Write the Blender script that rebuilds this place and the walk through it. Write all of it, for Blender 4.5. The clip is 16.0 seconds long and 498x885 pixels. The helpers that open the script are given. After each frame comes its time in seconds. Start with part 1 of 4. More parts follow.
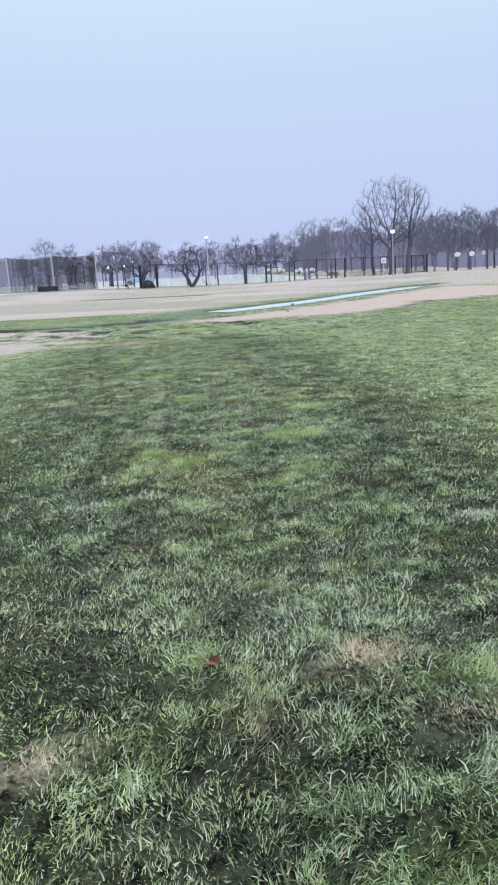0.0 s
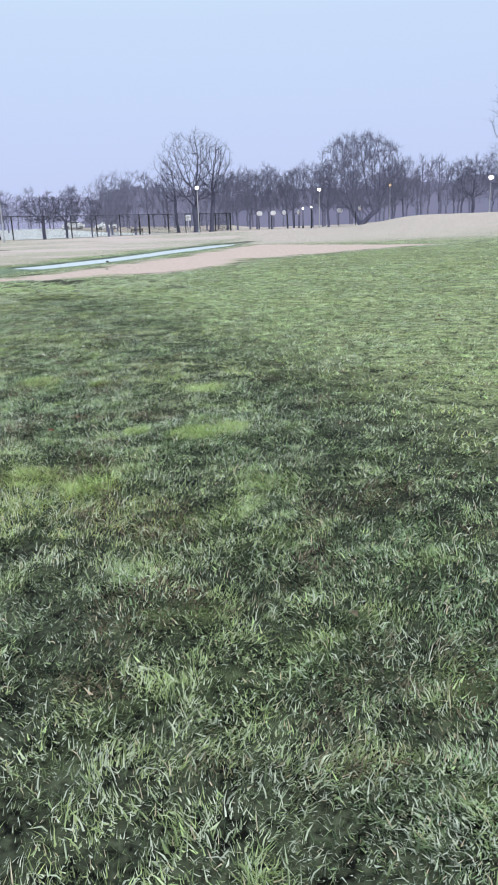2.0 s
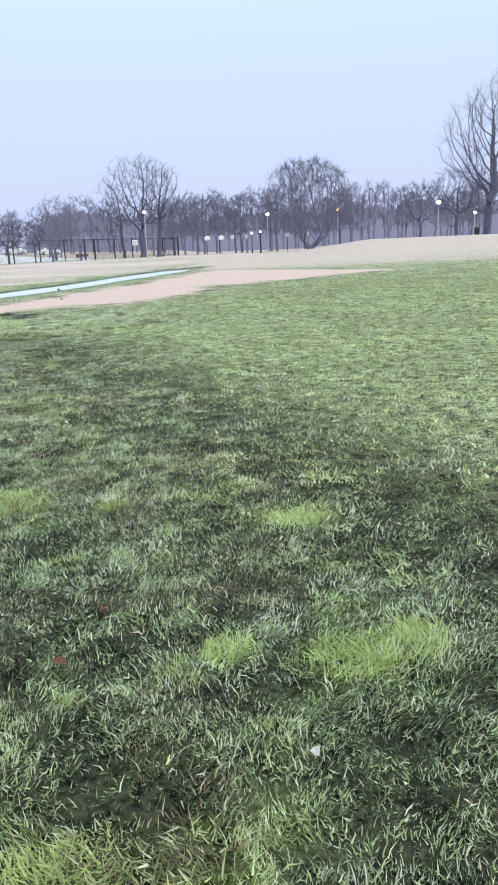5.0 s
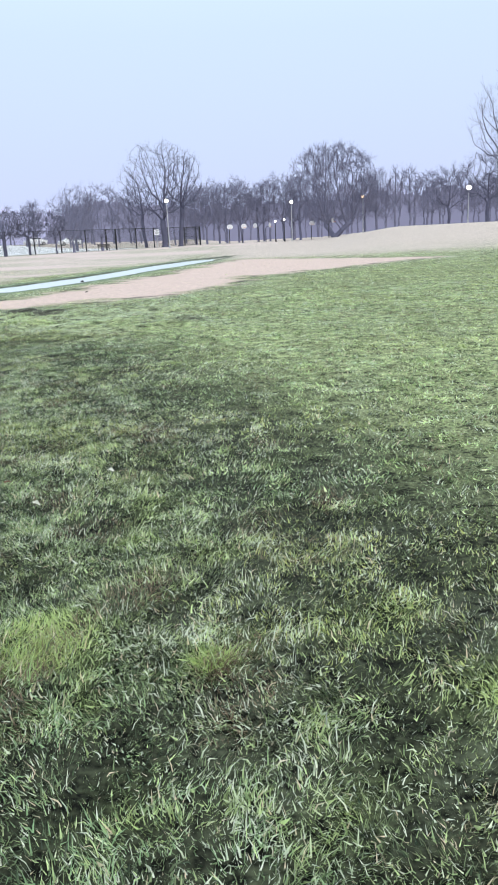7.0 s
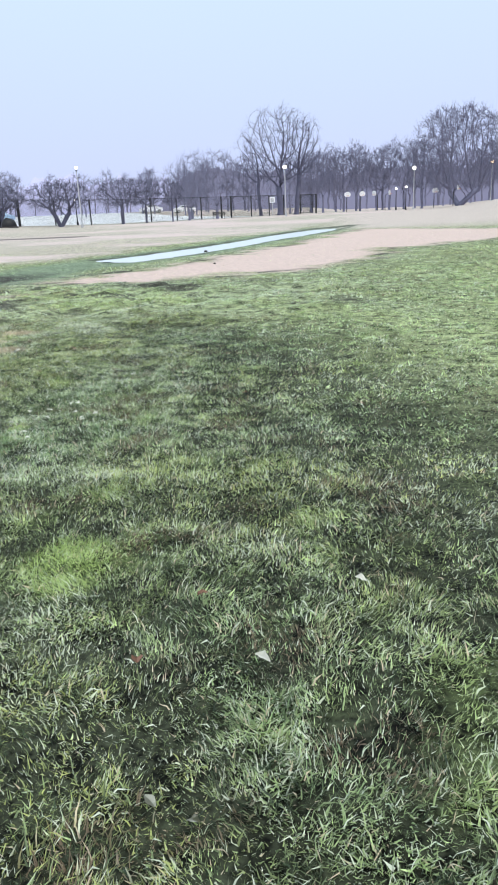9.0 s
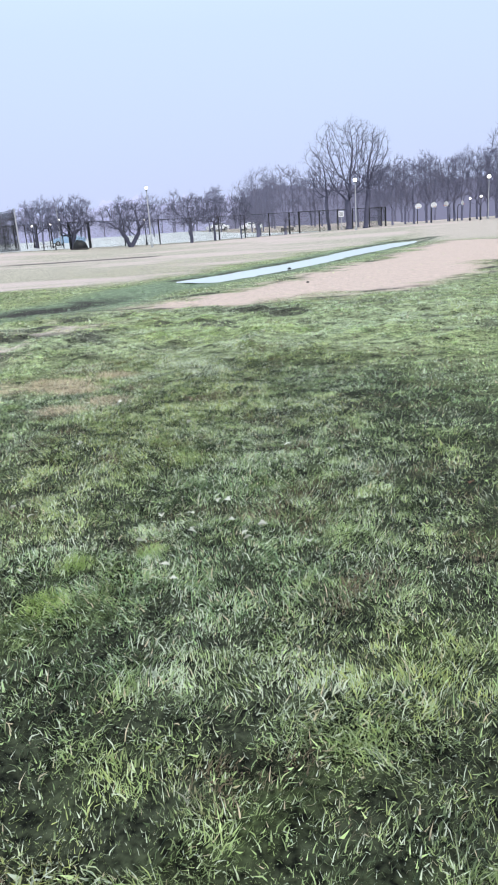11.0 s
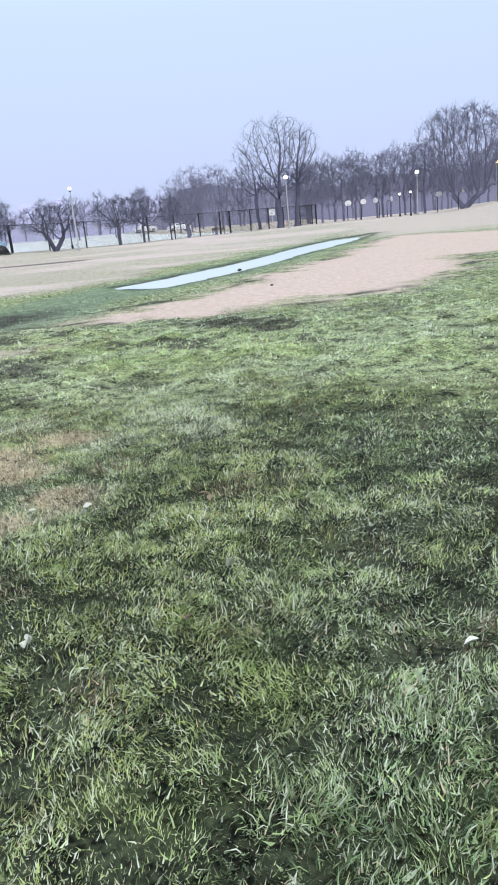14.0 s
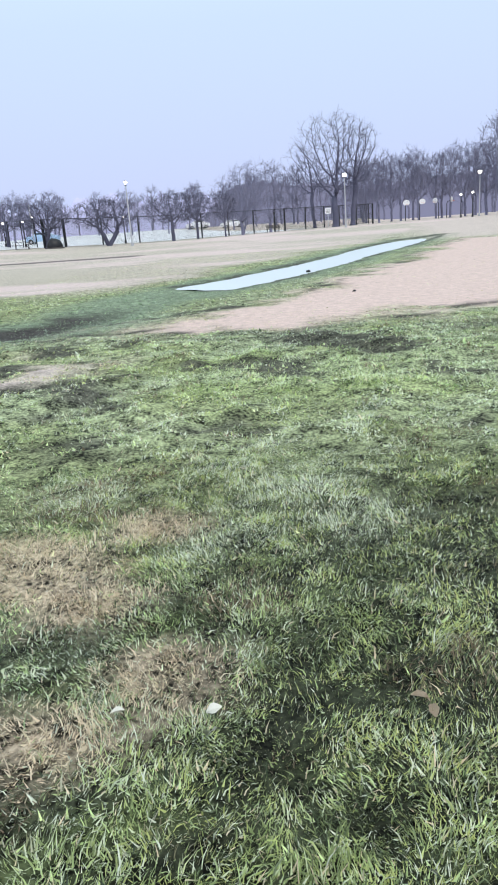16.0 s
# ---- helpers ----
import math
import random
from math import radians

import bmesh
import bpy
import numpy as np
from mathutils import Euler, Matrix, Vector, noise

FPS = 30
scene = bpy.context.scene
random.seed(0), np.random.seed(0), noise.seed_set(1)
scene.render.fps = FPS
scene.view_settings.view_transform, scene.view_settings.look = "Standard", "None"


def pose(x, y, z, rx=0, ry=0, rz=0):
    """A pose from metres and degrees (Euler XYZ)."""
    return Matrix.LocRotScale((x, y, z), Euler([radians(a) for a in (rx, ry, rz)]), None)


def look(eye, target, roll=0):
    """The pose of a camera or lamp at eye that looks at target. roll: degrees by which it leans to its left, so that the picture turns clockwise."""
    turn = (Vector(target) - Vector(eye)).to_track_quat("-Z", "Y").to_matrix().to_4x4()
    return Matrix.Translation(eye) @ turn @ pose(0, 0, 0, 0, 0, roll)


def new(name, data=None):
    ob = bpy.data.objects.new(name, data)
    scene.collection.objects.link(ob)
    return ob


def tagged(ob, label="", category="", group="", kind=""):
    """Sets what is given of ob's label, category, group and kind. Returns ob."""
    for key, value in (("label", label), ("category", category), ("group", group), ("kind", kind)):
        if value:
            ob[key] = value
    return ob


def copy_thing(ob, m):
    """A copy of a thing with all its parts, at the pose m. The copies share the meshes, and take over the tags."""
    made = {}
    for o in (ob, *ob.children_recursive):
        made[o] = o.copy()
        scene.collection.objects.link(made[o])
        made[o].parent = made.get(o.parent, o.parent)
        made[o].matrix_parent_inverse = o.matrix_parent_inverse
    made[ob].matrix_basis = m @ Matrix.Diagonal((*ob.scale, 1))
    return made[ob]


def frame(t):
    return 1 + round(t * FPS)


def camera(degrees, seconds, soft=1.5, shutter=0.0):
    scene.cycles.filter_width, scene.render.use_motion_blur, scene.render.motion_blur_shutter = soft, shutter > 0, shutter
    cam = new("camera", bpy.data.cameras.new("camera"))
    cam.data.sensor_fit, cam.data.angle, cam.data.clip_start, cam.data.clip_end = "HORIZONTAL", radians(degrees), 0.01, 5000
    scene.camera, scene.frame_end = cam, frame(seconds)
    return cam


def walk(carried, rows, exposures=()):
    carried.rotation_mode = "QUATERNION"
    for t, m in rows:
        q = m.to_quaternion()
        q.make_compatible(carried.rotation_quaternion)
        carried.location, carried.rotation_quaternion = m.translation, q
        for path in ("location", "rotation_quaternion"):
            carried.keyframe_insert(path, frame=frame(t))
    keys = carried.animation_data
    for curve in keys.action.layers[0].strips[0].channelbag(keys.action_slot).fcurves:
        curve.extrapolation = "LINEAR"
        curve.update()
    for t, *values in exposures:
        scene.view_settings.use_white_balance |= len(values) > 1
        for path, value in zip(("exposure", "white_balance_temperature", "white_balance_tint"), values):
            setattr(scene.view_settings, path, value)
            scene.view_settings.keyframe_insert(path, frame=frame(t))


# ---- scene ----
cam = camera(38.50, 16.0, soft=1.9)
# seconds, eye, heading to the left of north, pitch, roll
PATH = [
    (0, 0.000, 0.000, 1.545, 20.40, -13.05, -3.30),
    (0.5, -0.429, 0.237, 1.539, 17.74, -14.13, -3.55),
    (1, -0.686, 0.697, 1.480, 13.44, -15.36, -3.66),
    (1.5, -0.926, 1.063, 1.472, 7.74, -16.19, -3.21),
    (2, -1.271, 1.478, 1.487, 4.74, -16.97, -2.14),
    (2.5, -1.552, 2.027, 1.483, 4.85, -17.49, -2.13),
    (3, -1.828, 2.413, 1.477, 4.18, -17.25, -3.01),
    (3.2, -1.943, 2.602, 1.511, 3.58, -17.03, -3.17),
    (5.3, -2.552, 4.488, 1.514, 0.16, -15.24, -2.29),
    (5.5, -2.632, 4.664, 1.500, 0.21, -15.25, -2.39),
    (6, -2.843, 5.117, 1.523, 0.53, -15.03, -2.76),
    (6.5, -2.921, 5.631, 1.465, 1.04, -15.75, -3.00),
    (7, -3.061, 6.046, 1.486, 1.93, -16.04, -2.80),
    (7.5, -3.322, 6.502, 1.521, 3.61, -16.21, -2.58),
    (8, -3.521, 7.048, 1.473, 6.79, -17.46, -2.91),
    (8.5, -3.793, 7.453, 1.469, 8.86, -17.64, -2.67),
    (9, -4.083, 7.852, 1.508, 10.45, -18.00, -2.61),
    (9.5, -4.342, 8.384, 1.511, 12.71, -18.24, -3.29),
    (10, -4.695, 8.825, 1.508, 14.91, -17.71, -4.09),
    (10.2, -4.823, 8.991, 1.500, 15.38, -17.53, -3.99),
    (12.3, -6.045, 10.592, 1.522, 14.57, -15.12, -5.37),
    (12.5, -6.117, 10.731, 1.499, 13.62, -15.21, -5.41),
    (13, -6.375, 11.169, 1.516, 11.36, -15.70, -5.57),
    (13.5, -6.469, 11.709, 1.481, 10.14, -16.44, -5.61),
    (14, -6.681, 12.147, 1.460, 10.24, -16.89, -5.54),
    (14.5, -6.919, 12.616, 1.475, 10.67, -16.67, -5.09),
    (15, -7.030, 13.120, 1.493, 11.56, -16.67, -4.76),
    (15.5, -7.331, 13.475, 1.504, 12.35, -16.45, -4.33),
    (16, -7.631, 13.816, 1.509, 13.74, -16.77, -4.37),
]


def stand(x, y, z, yaw, pitch, roll):
    a, b = radians(yaw), radians(pitch)
    ahead = Vector((-math.sin(a) * math.cos(b), math.cos(a) * math.cos(b), math.sin(b)))
    eye = Vector((x, y, z))
    return look(eye, eye + ahead * 10, roll)


walk(cam, [(row[0], stand(*row[1:])) for row in PATH], [(0, -0.04, 6320, 10), (2, 0.0, 6400, 10), (3.2, 0.16, 6500, 10), (9, 0.20, 6480, 10), (12.3, 0.13, 6460, 10), (16, 0.13, 6450, 10)])

# ---- sky and light: a hazy overcast dusk ----
world = bpy.data.worlds.new("overcast_sky")
scene.world = world
world.use_nodes = True
wn, wl = world.node_tree.nodes, world.node_tree.links
wn.clear()
sky = wn.new("ShaderNodeTexSky")
sky.sky_type, sky.sun_disc = "NISHITA", False
sky.sun_elevation, sky.sun_rotation = radians(56), radians(143)
sky.dust_density = 6.0
dim = wn.new("ShaderNodeVectorMath")
dim.operation = "SCALE"
dim.inputs["Scale"].default_value = 0.08
wl.new(sky.outputs[0], dim.inputs[0])
coord = wn.new("ShaderNodeTexCoord")
axis = wn.new("ShaderNodeSeparateXYZ")
wl.new(coord.outputs["Generated"], axis.inputs[0])
cloud = wn.new("ShaderNodeValToRGB")
cloud.color_ramp.elements[0].position = 0.0
cloud.color_ramp.elements[0].color = (0.60, 0.66, 0.95, 1)
cloud.color_ramp.elements[1].position = 0.75
cloud.color_ramp.elements[1].color = (0.80, 0.93, 1.0, 1)
for at, tone in ((0.10, (0.60, 0.70, 0.98, 1)), (0.24, (0.62, 0.76, 0.985, 1)), (0.36, (0.69, 0.87, 0.99, 1))):
    el = cloud.color_ramp.elements.new(at)
    el.color = tone
wl.new(axis.outputs["Z"], cloud.inputs[0])
veil = wn.new("ShaderNodeMixRGB")
veil.inputs[0].default_value = 0.94
wl.new(dim.outputs[0], veil.inputs[1])
wl.new(cloud.outputs[0], veil.inputs[2])
bg = wn.new("ShaderNodeBackground")
bg.inputs["Strength"].default_value = 1.0
wl.new(veil.outputs[0], bg.inputs[0])
wo = wn.new("ShaderNodeOutputWorld")
wl.new(bg.outputs[0], wo.inputs[0])

sun = new("sun", bpy.data.lights.new("sun", "SUN"))
sun.data.energy, sun.data.angle, sun.data.color = 1.5, radians(25), (1.0, 0.95, 0.86)
sun.matrix_world = look((30, -40, 75), (0, 0, 0))


# ---- materials ----
def mat(name, base, rough=0.8, metal=0.0, vary=None, scale=6.0, bump=0.0, fine=60.0, spec=0.3):
    """A surface with two scales of noise between base and vary, and a fine relief."""
    m = bpy.data.materials.new(name)
    m.use_nodes = True
    n, l = m.node_tree.nodes, m.node_tree.links
    b = n["Principled BSDF"]
    b.inputs["Roughness"].default_value, b.inputs["Metallic"].default_value = rough, metal
    b.inputs["Specular IOR Level"].default_value = spec
    tc = n.new("ShaderNodeTexCoord")
    big, small = n.new("ShaderNodeTexNoise"), n.new("ShaderNodeTexNoise")
    big.inputs["Scale"].default_value, small.inputs["Scale"].default_value = scale, fine
    big.inputs["Detail"].default_value = small.inputs["Detail"].default_value = 4
    l.new(tc.outputs["Object"], big.inputs["Vector"])
    l.new(tc.outputs["Object"], small.inputs["Vector"])
    mix = n.new("ShaderNodeMath")
    mix.operation = "MULTIPLY_ADD"
    mix.inputs[1].default_value = 0.5
    l.new(small.outputs[0], mix.inputs[0])
    half = n.new("ShaderNodeMath")
    half.operation = "MULTIPLY"
    half.inputs[1].default_value = 0.5
    l.new(big.outputs[0], half.inputs[0])
    l.new(half.outputs[0], mix.inputs[2])
    ramp = n.new("ShaderNodeValToRGB")
    ramp.color_ramp.elements[0].position, ramp.color_ramp.elements[1].position = 0.3, 0.7
    ramp.color_ramp.elements[0].color = (*base, 1)
    ramp.color_ramp.elements[1].color = (*(vary or [min(1, c * 1.5) for c in base]), 1)
    l.new(mix.outputs[0], ramp.inputs[0])
    l.new(ramp.outputs[0], b.inputs["Base Color"])
    if bump:
        bp = n.new("ShaderNodeBump")
        bp.inputs["Strength"].default_value, bp.inputs["Distance"].default_value = bump, 0.02
        l.new(small.outputs[0], bp.inputs["Height"])
        l.new(bp.outputs[0], b.inputs["Normal"])
    return m


def glow(name, colour, strength):
    m = bpy.data.materials.new(name)
    m.use_nodes = True
    b = m.node_tree.nodes["Principled BSDF"]
    b.inputs["Base Color"].default_value = (0.8, 0.8, 0.75, 1)
    b.inputs["Emission Color"].default_value, b.inputs["Emission Strength"].default_value = (*colour, 1), strength
    return m


def painted(name, attribute, rough, spec, fine=0.0):
    """A surface whose base colour is stored with its points, broken up by fine noise."""
    m = bpy.data.materials.new(name)
    m.use_nodes = True
    n, l = m.node_tree.nodes, m.node_tree.links
    b = n["Principled BSDF"]
    b.inputs["Roughness"].default_value, b.inputs["Specular IOR Level"].default_value = rough, spec
    at = n.new("ShaderNodeAttribute")
    at.attribute_name = attribute
    out = at.outputs["Color"]
    if fine:
        tc = n.new("ShaderNodeTexCoord")
        tex, tex2 = n.new("ShaderNodeTexNoise"), n.new("ShaderNodeTexNoise")
        tex.inputs["Scale"].default_value, tex.inputs["Detail"].default_value = fine, 6
        tex2.inputs["Scale"].default_value, tex2.inputs["Detail"].default_value = fine / 6, 5
        for q in (tex, tex2):
            l.new(tc.outputs["Object"], q.inputs["Vector"])
        add = n.new("ShaderNodeMath")
        add.operation = "MULTIPLY_ADD"
        add.inputs[1].default_value = 1.3
        l.new(tex.outputs[0], add.inputs[0])
        l.new(tex2.outputs[0], add.inputs[2])
        spread = n.new("ShaderNodeMapRange")
        spread.inputs["From Min"].default_value, spread.inputs["From Max"].default_value = 0.92, 1.45
        spread.inputs["To Min"].default_value, spread.inputs["To Max"].default_value = -0.95, 0.8
        l.new(add.outputs[0], spread.inputs["Value"])
        calm = n.new("ShaderNodeMath")
        calm.operation = "MULTIPLY_ADD"
        calm.inputs[2].default_value = 1.0
        l.new(spread.outputs[0], calm.inputs[0])
        l.new(at.outputs["Alpha"], calm.inputs[1])
        rng = calm
        mul = n.new("ShaderNodeVectorMath")
        mul.operation = "SCALE"
        l.new(out, mul.inputs[0])
        l.new(rng.outputs[0], mul.inputs["Scale"])
        out = mul.outputs[0]
        bp = n.new("ShaderNodeBump")
        bp.inputs["Strength"].default_value, bp.inputs["Distance"].default_value = 0.6, 0.03
        l.new(tex.outputs[0], bp.inputs["Height"])
        l.new(bp.outputs[0], b.inputs["Normal"])
    l.new(out, b.inputs["Base Color"])
    return m


GROUND = painted("turf_and_soil", "soil", 0.85, 0.15, 38.0)
BLADE = painted("grass_blades", "tone", 0.42, 0.5)
_n, _l = BLADE.node_tree.nodes, BLADE.node_tree.links
_thin, _mix = _n.new("ShaderNodeBsdfTranslucent"), _n.new("ShaderNodeMixShader")
_mix.inputs[0].default_value = 0.2
_l.new(_n["Attribute"].outputs["Color"], _thin.inputs["Color"])
_l.new(_n["Principled BSDF"].outputs[0], _mix.inputs[1])
_l.new(_thin.outputs[0], _mix.inputs[2])
_l.new(_mix.outputs[0], _n["Material Output"].inputs["Surface"])
# blue-violet cast in the bark colours paints in the haze of distance
BARK = mat("hazed_grey_bark", (0.15, 0.15, 0.225), 0.9, vary=(0.25, 0.25, 0.345), scale=1.5, fine=14, bump=0.5)
BARK_DARK = mat("hazed_dark_bark", (0.085, 0.085, 0.135), 0.9, vary=(0.155, 0.155, 0.225), scale=1.5, fine=14, bump=0.5)
BARK_BLACK = mat("hazed_wet_black_bark", (0.07, 0.07, 0.105), 0.85, vary=(0.13, 0.13, 0.19), scale=1.5, fine=14, bump=0.5)
STEEL = mat("dark_painted_steel", (0.02, 0.022, 0.026), 0.5, 0.3, vary=(0.05, 0.052, 0.058), scale=3, fine=50)
ALU = mat("weathered_aluminium", (0.45, 0.46, 0.48), 0.45, 0.6, vary=(0.6, 0.6, 0.62), scale=2, fine=40)
WHITE = mat("white_enamel", (0.82, 0.83, 0.86), 0.4, vary=(0.9, 0.9, 0.92), scale=3, fine=40)
WOOD = mat("grey_slat_wood", (0.06, 0.056, 0.056), 0.8, vary=(0.12, 0.11, 0.108), scale=4, fine=60, bump=0.4)
TARP = mat("black_tarpaulin", (0.012, 0.012, 0.014), 0.45, vary=(0.03, 0.03, 0.034), scale=3, fine=30, bump=0.5)
NET = mat("dark_netting", (0.02, 0.022, 0.024), 0.9, vary=(0.05, 0.05, 0.055), scale=3, fine=30)
COURT = mat("frosted_court", (0.74, 0.74, 0.76), 0.35, vary=(0.86, 0.86, 0.86), scale=0.08, fine=1.5, spec=0.6)
ORANGE = mat("orange_rim", (0.5, 0.12, 0.03), 0.5)
CAR_BLUE = mat("blue_car_paint", (0.30, 0.42, 0.58), 0.3, 0.1, spec=0.5)
CAR_WHITE = mat("white_car_paint", (0.74, 0.77, 0.84), 0.3, spec=0.5)
GLASS_DARK = mat("tinted_car_glass", (0.02, 0.025, 0.03), 0.08, spec=0.6)
RUBBER = mat("tyre_rubber", (0.015, 0.015, 0.016), 0.85)
LAMP_COOL = glow("lit_lamp_cool", (1.0, 0.93, 0.82), 5.0)
LAMP_WARM = glow("lit_lamp_warm", (1.0, 0.60, 0.24), 2.0)
LEAF_RED = mat("red_brown_leaf", (0.19, 0.09, 0.065), 0.7, vary=(0.36, 0.19, 0.13), scale=20, fine=120)
LEAF_TAN = mat("tan_leaf", (0.40, 0.31, 0.23), 0.7, vary=(0.56, 0.46, 0.36), scale=20, fine=120)
LEAF_PALE = mat("bleached_leaf", (0.68, 0.67, 0.61), 0.7, vary=(0.84, 0.83, 0.78), scale=20, fine=120)
# even pale base colour under a rough gloss
WATER = bpy.data.materials.new("pale_standing_water")
WATER.use_nodes = True
_n, _l = WATER.node_tree.nodes, WATER.node_tree.links
_b = _n["Principled BSDF"]
_b.inputs["Base Color"].default_value = (0.66, 0.73, 0.78, 1)
_b.inputs["Roughness"].default_value, _b.inputs["IOR"].default_value = 0.32, 1.31
_b.inputs["Specular IOR Level"].default_value = 0.9
_t, _bp = _n.new("ShaderNodeTexNoise"), _n.new("ShaderNodeBump")
_t.inputs["Scale"].default_value = 3.0
_bp.inputs["Strength"].default_value, _bp.inputs["Distance"].default_value = 0.05, 0.01
_l.new(_t.outputs[0], _bp.inputs["Height"])
_l.new(_bp.outputs[0], _b.inputs["Normal"])
# woods cut-outs that glow in flat mist colours, standing in for haze
HAZE_FAR = glow("mist_glow_woods", (0.40, 0.42, 0.66), 0.9)
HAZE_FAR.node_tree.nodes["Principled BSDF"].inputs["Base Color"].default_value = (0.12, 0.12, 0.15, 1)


HAZE_FARTHER = glow("mist_glow_woods_farther", (0.50, 0.54, 0.82), 1.0)
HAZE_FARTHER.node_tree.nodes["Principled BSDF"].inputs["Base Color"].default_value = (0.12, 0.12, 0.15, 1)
HAZE_NEAR = glow("mist_glow_woods_near", (0.18, 0.185, 0.30), 0.9)
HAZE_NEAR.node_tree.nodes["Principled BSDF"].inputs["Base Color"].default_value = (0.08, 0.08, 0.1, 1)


# ---- lay of the land ----
def lattice(ix, iy, seed):
    h = (ix.astype(np.int64) * 374761393 + iy.astype(np.int64) * 668265263 + seed * 974711) & 0x7FFFFFFF
    h = ((h ^ (h >> 13)) * 1274126177) & 0x7FFFFFFF
    return ((h ^ (h >> 16)) & 0xFFFF) / 65535.0


def wave(x, y, size, seed=0):
    """Smooth noise from 0 to 1 with lumps of the given size in metres."""
    u, v = np.asarray(x, float) / size, np.asarray(y, float) / size
    iu, iv = np.floor(u), np.floor(v)
    fu, fv = u - iu, v - iv
    fu, fv = fu * fu * (3 - 2 * fu), fv * fv * (3 - 2 * fv)
    a, b = lattice(iu, iv, seed), lattice(iu + 1, iv, seed)
    c, d = lattice(iu, iv + 1, seed), lattice(iu + 1, iv + 1, seed)
    return (a + (b - a) * fu) * (1 - fv) + (c + (d - c) * fu) * fv


def rough_wave(x, y, size, seed=0):
    return (wave(x, y, size, seed) + 0.5 * wave(x, y, size / 2.3, seed + 1) + 0.25 * wave(x, y, size / 5.1, seed + 2)) / 1.75


def step(a, b, v):
    t = np.clip((np.asarray(v, float) - a) / (b - a), 0, 1)
    return t * t * (3 - 2 * t)


def outside(x, y, loop):
    """Metres from the edge of a closed outline: below zero within it."""
    x, y = np.asarray(x, float), np.asarray(y, float)
    best, inside = np.full(x.shape, 1e9), np.zeros(x.shape, bool)
    for (ax, ay), (bx, by) in zip(loop, loop[1:] + loop[:1]):
        ex, ey = bx - ax, by - ay
        k = np.clip(((x - ax) * ex + (y - ay) * ey) / (ex * ex + ey * ey), 0, 1)
        best = np.minimum(best, np.hypot(x - ax - k * ex, y - ay - k * ey))
        cross = (ay > y) != (by > y)
        inside ^= cross & (x < ex * (y - ay) / (ey if ey else 1e-9) + ax)
    return np.where(inside, -best, best)


def off_line(x, y, line):
    x, y = np.asarray(x, float), np.asarray(y, float)
    best = np.full(x.shape, 1e9)
    for (ax, ay), (bx, by) in zip(line, line[1:]):
        ex, ey = bx - ax, by - ay
        k = np.clip(((x - ax) * ex + (y - ay) * ey) / (ex * ex + ey * ey), 0, 1)
        best = np.minimum(best, np.hypot(x - ax - k * ex, y - ay - k * ey))
    return best


POOL = [(-14.3, 34.0), (-12.3, 32.3), (-11.7, 34.5), (-10.9, 37.2), (-10.0, 41.2), (-9.5, 45.8), (-8.4, 51), (-7.2, 58),
        (-5.8, 66.5), (-8.8, 62), (-10.4, 54), (-11.4, 46), (-12.5, 39.8), (-13.3, 36.4)]
CLAY = [(-13.8, 24.4), (-12.5, 24.9), (-10.8, 24.0), (-9.1, 24.0), (-7.4, 26), (-5.6, 26.6), (-4.2, 30.5), (-2.8, 35.8),
        (0.5, 38.3), (2.2, 41.2), (4.2, 43.4), (6.5, 46), (2.4, 51), (-1.5, 55), (-4.6, 59), (-6.6, 50), (-7.6, 43), (-8.6, 37.5),
        (-9.9, 32), (-11.2, 28), (-12.6, 26)]
DRAIN = [(-13.4, 33.5), (-13.9, 29.8), (-13.7, 26.6), (-15.0, 24.4), (-19, 22.5), (-26, 20)]
TUFTS = ((-5.46, 10.65, 0.24), (-5.42, 10.45, 0.15), (-3.97, 8.5, 0.2), (-3.3, 8.3, 0.1), (-2.1, 6.67, 0.2), (-1.85, 6.75, 0.16), (-2.6, 6.73, 0.12), (-2.2, 8.08, 0.2), (-7.06, 12.45, 0.12), (-7.0, 12.1, 0.12), (-6.73, 12.64, 0.1), (-2.6, 5.45, 0.18), (-3.0, 5.6, 0.2))
SHADE_LINE = [(-37.5, 62.0), (-27.5, 63.5)]
FENCE_A, FENCE_B = Vector((-47.0, 88.0)), Vector((-14.0, 133.0))


def behind_fence(x, y):
    d = (FENCE_B - FENCE_A).normalized()
    return -(np.asarray(x, float) - FENCE_A.x) * d.y + (np.asarray(y, float) - FENCE_A.y) * d.x


def height(x, y):
    x, y = np.asarray(x, float), np.asarray(y, float)
    r = np.hypot(x + 6, y - 12)
    h = 0.6 * step(45, 85, r) + 0.5 * step(-36, -54, x) * step(50, 82, y)
    bearing = (x + 3) / np.maximum(y - 6, 1)
    h = h + 1.3 * step(0.06, 0.19, bearing) * step(48, 70, r)
    h = h + 1.1 * step(0.5, 45, behind_fence(x, y)) * step(-12, -26, x)
    near = step(70, 30, r) * (0.6 + 0.4 * step(0.5, 3, outside(x, y, POOL)))
    h = h + near * (0.05 * (rough_wave(x, y, 2.2, 5) - 0.5) + 0.05 * (rough_wave(x, y, 0.4, 9) - 0.5))
    tussock = step(17, 19, y) * step(25, 23, y) * step(-3, -6, x)
    h = h + near * tussock * 0.08 * step(0.45, 0.7, rough_wave(x, y, 0.5, 31))
    h = h - 0.08 * step(0.7, -0.7, outside(x, y, POOL)) - 0.05 * step(1.2, 0.2, off_line(x, y, DRAIN))
    return h


def zed(x, y):
    return float(height(np.array([x]), np.array([y]))[0])


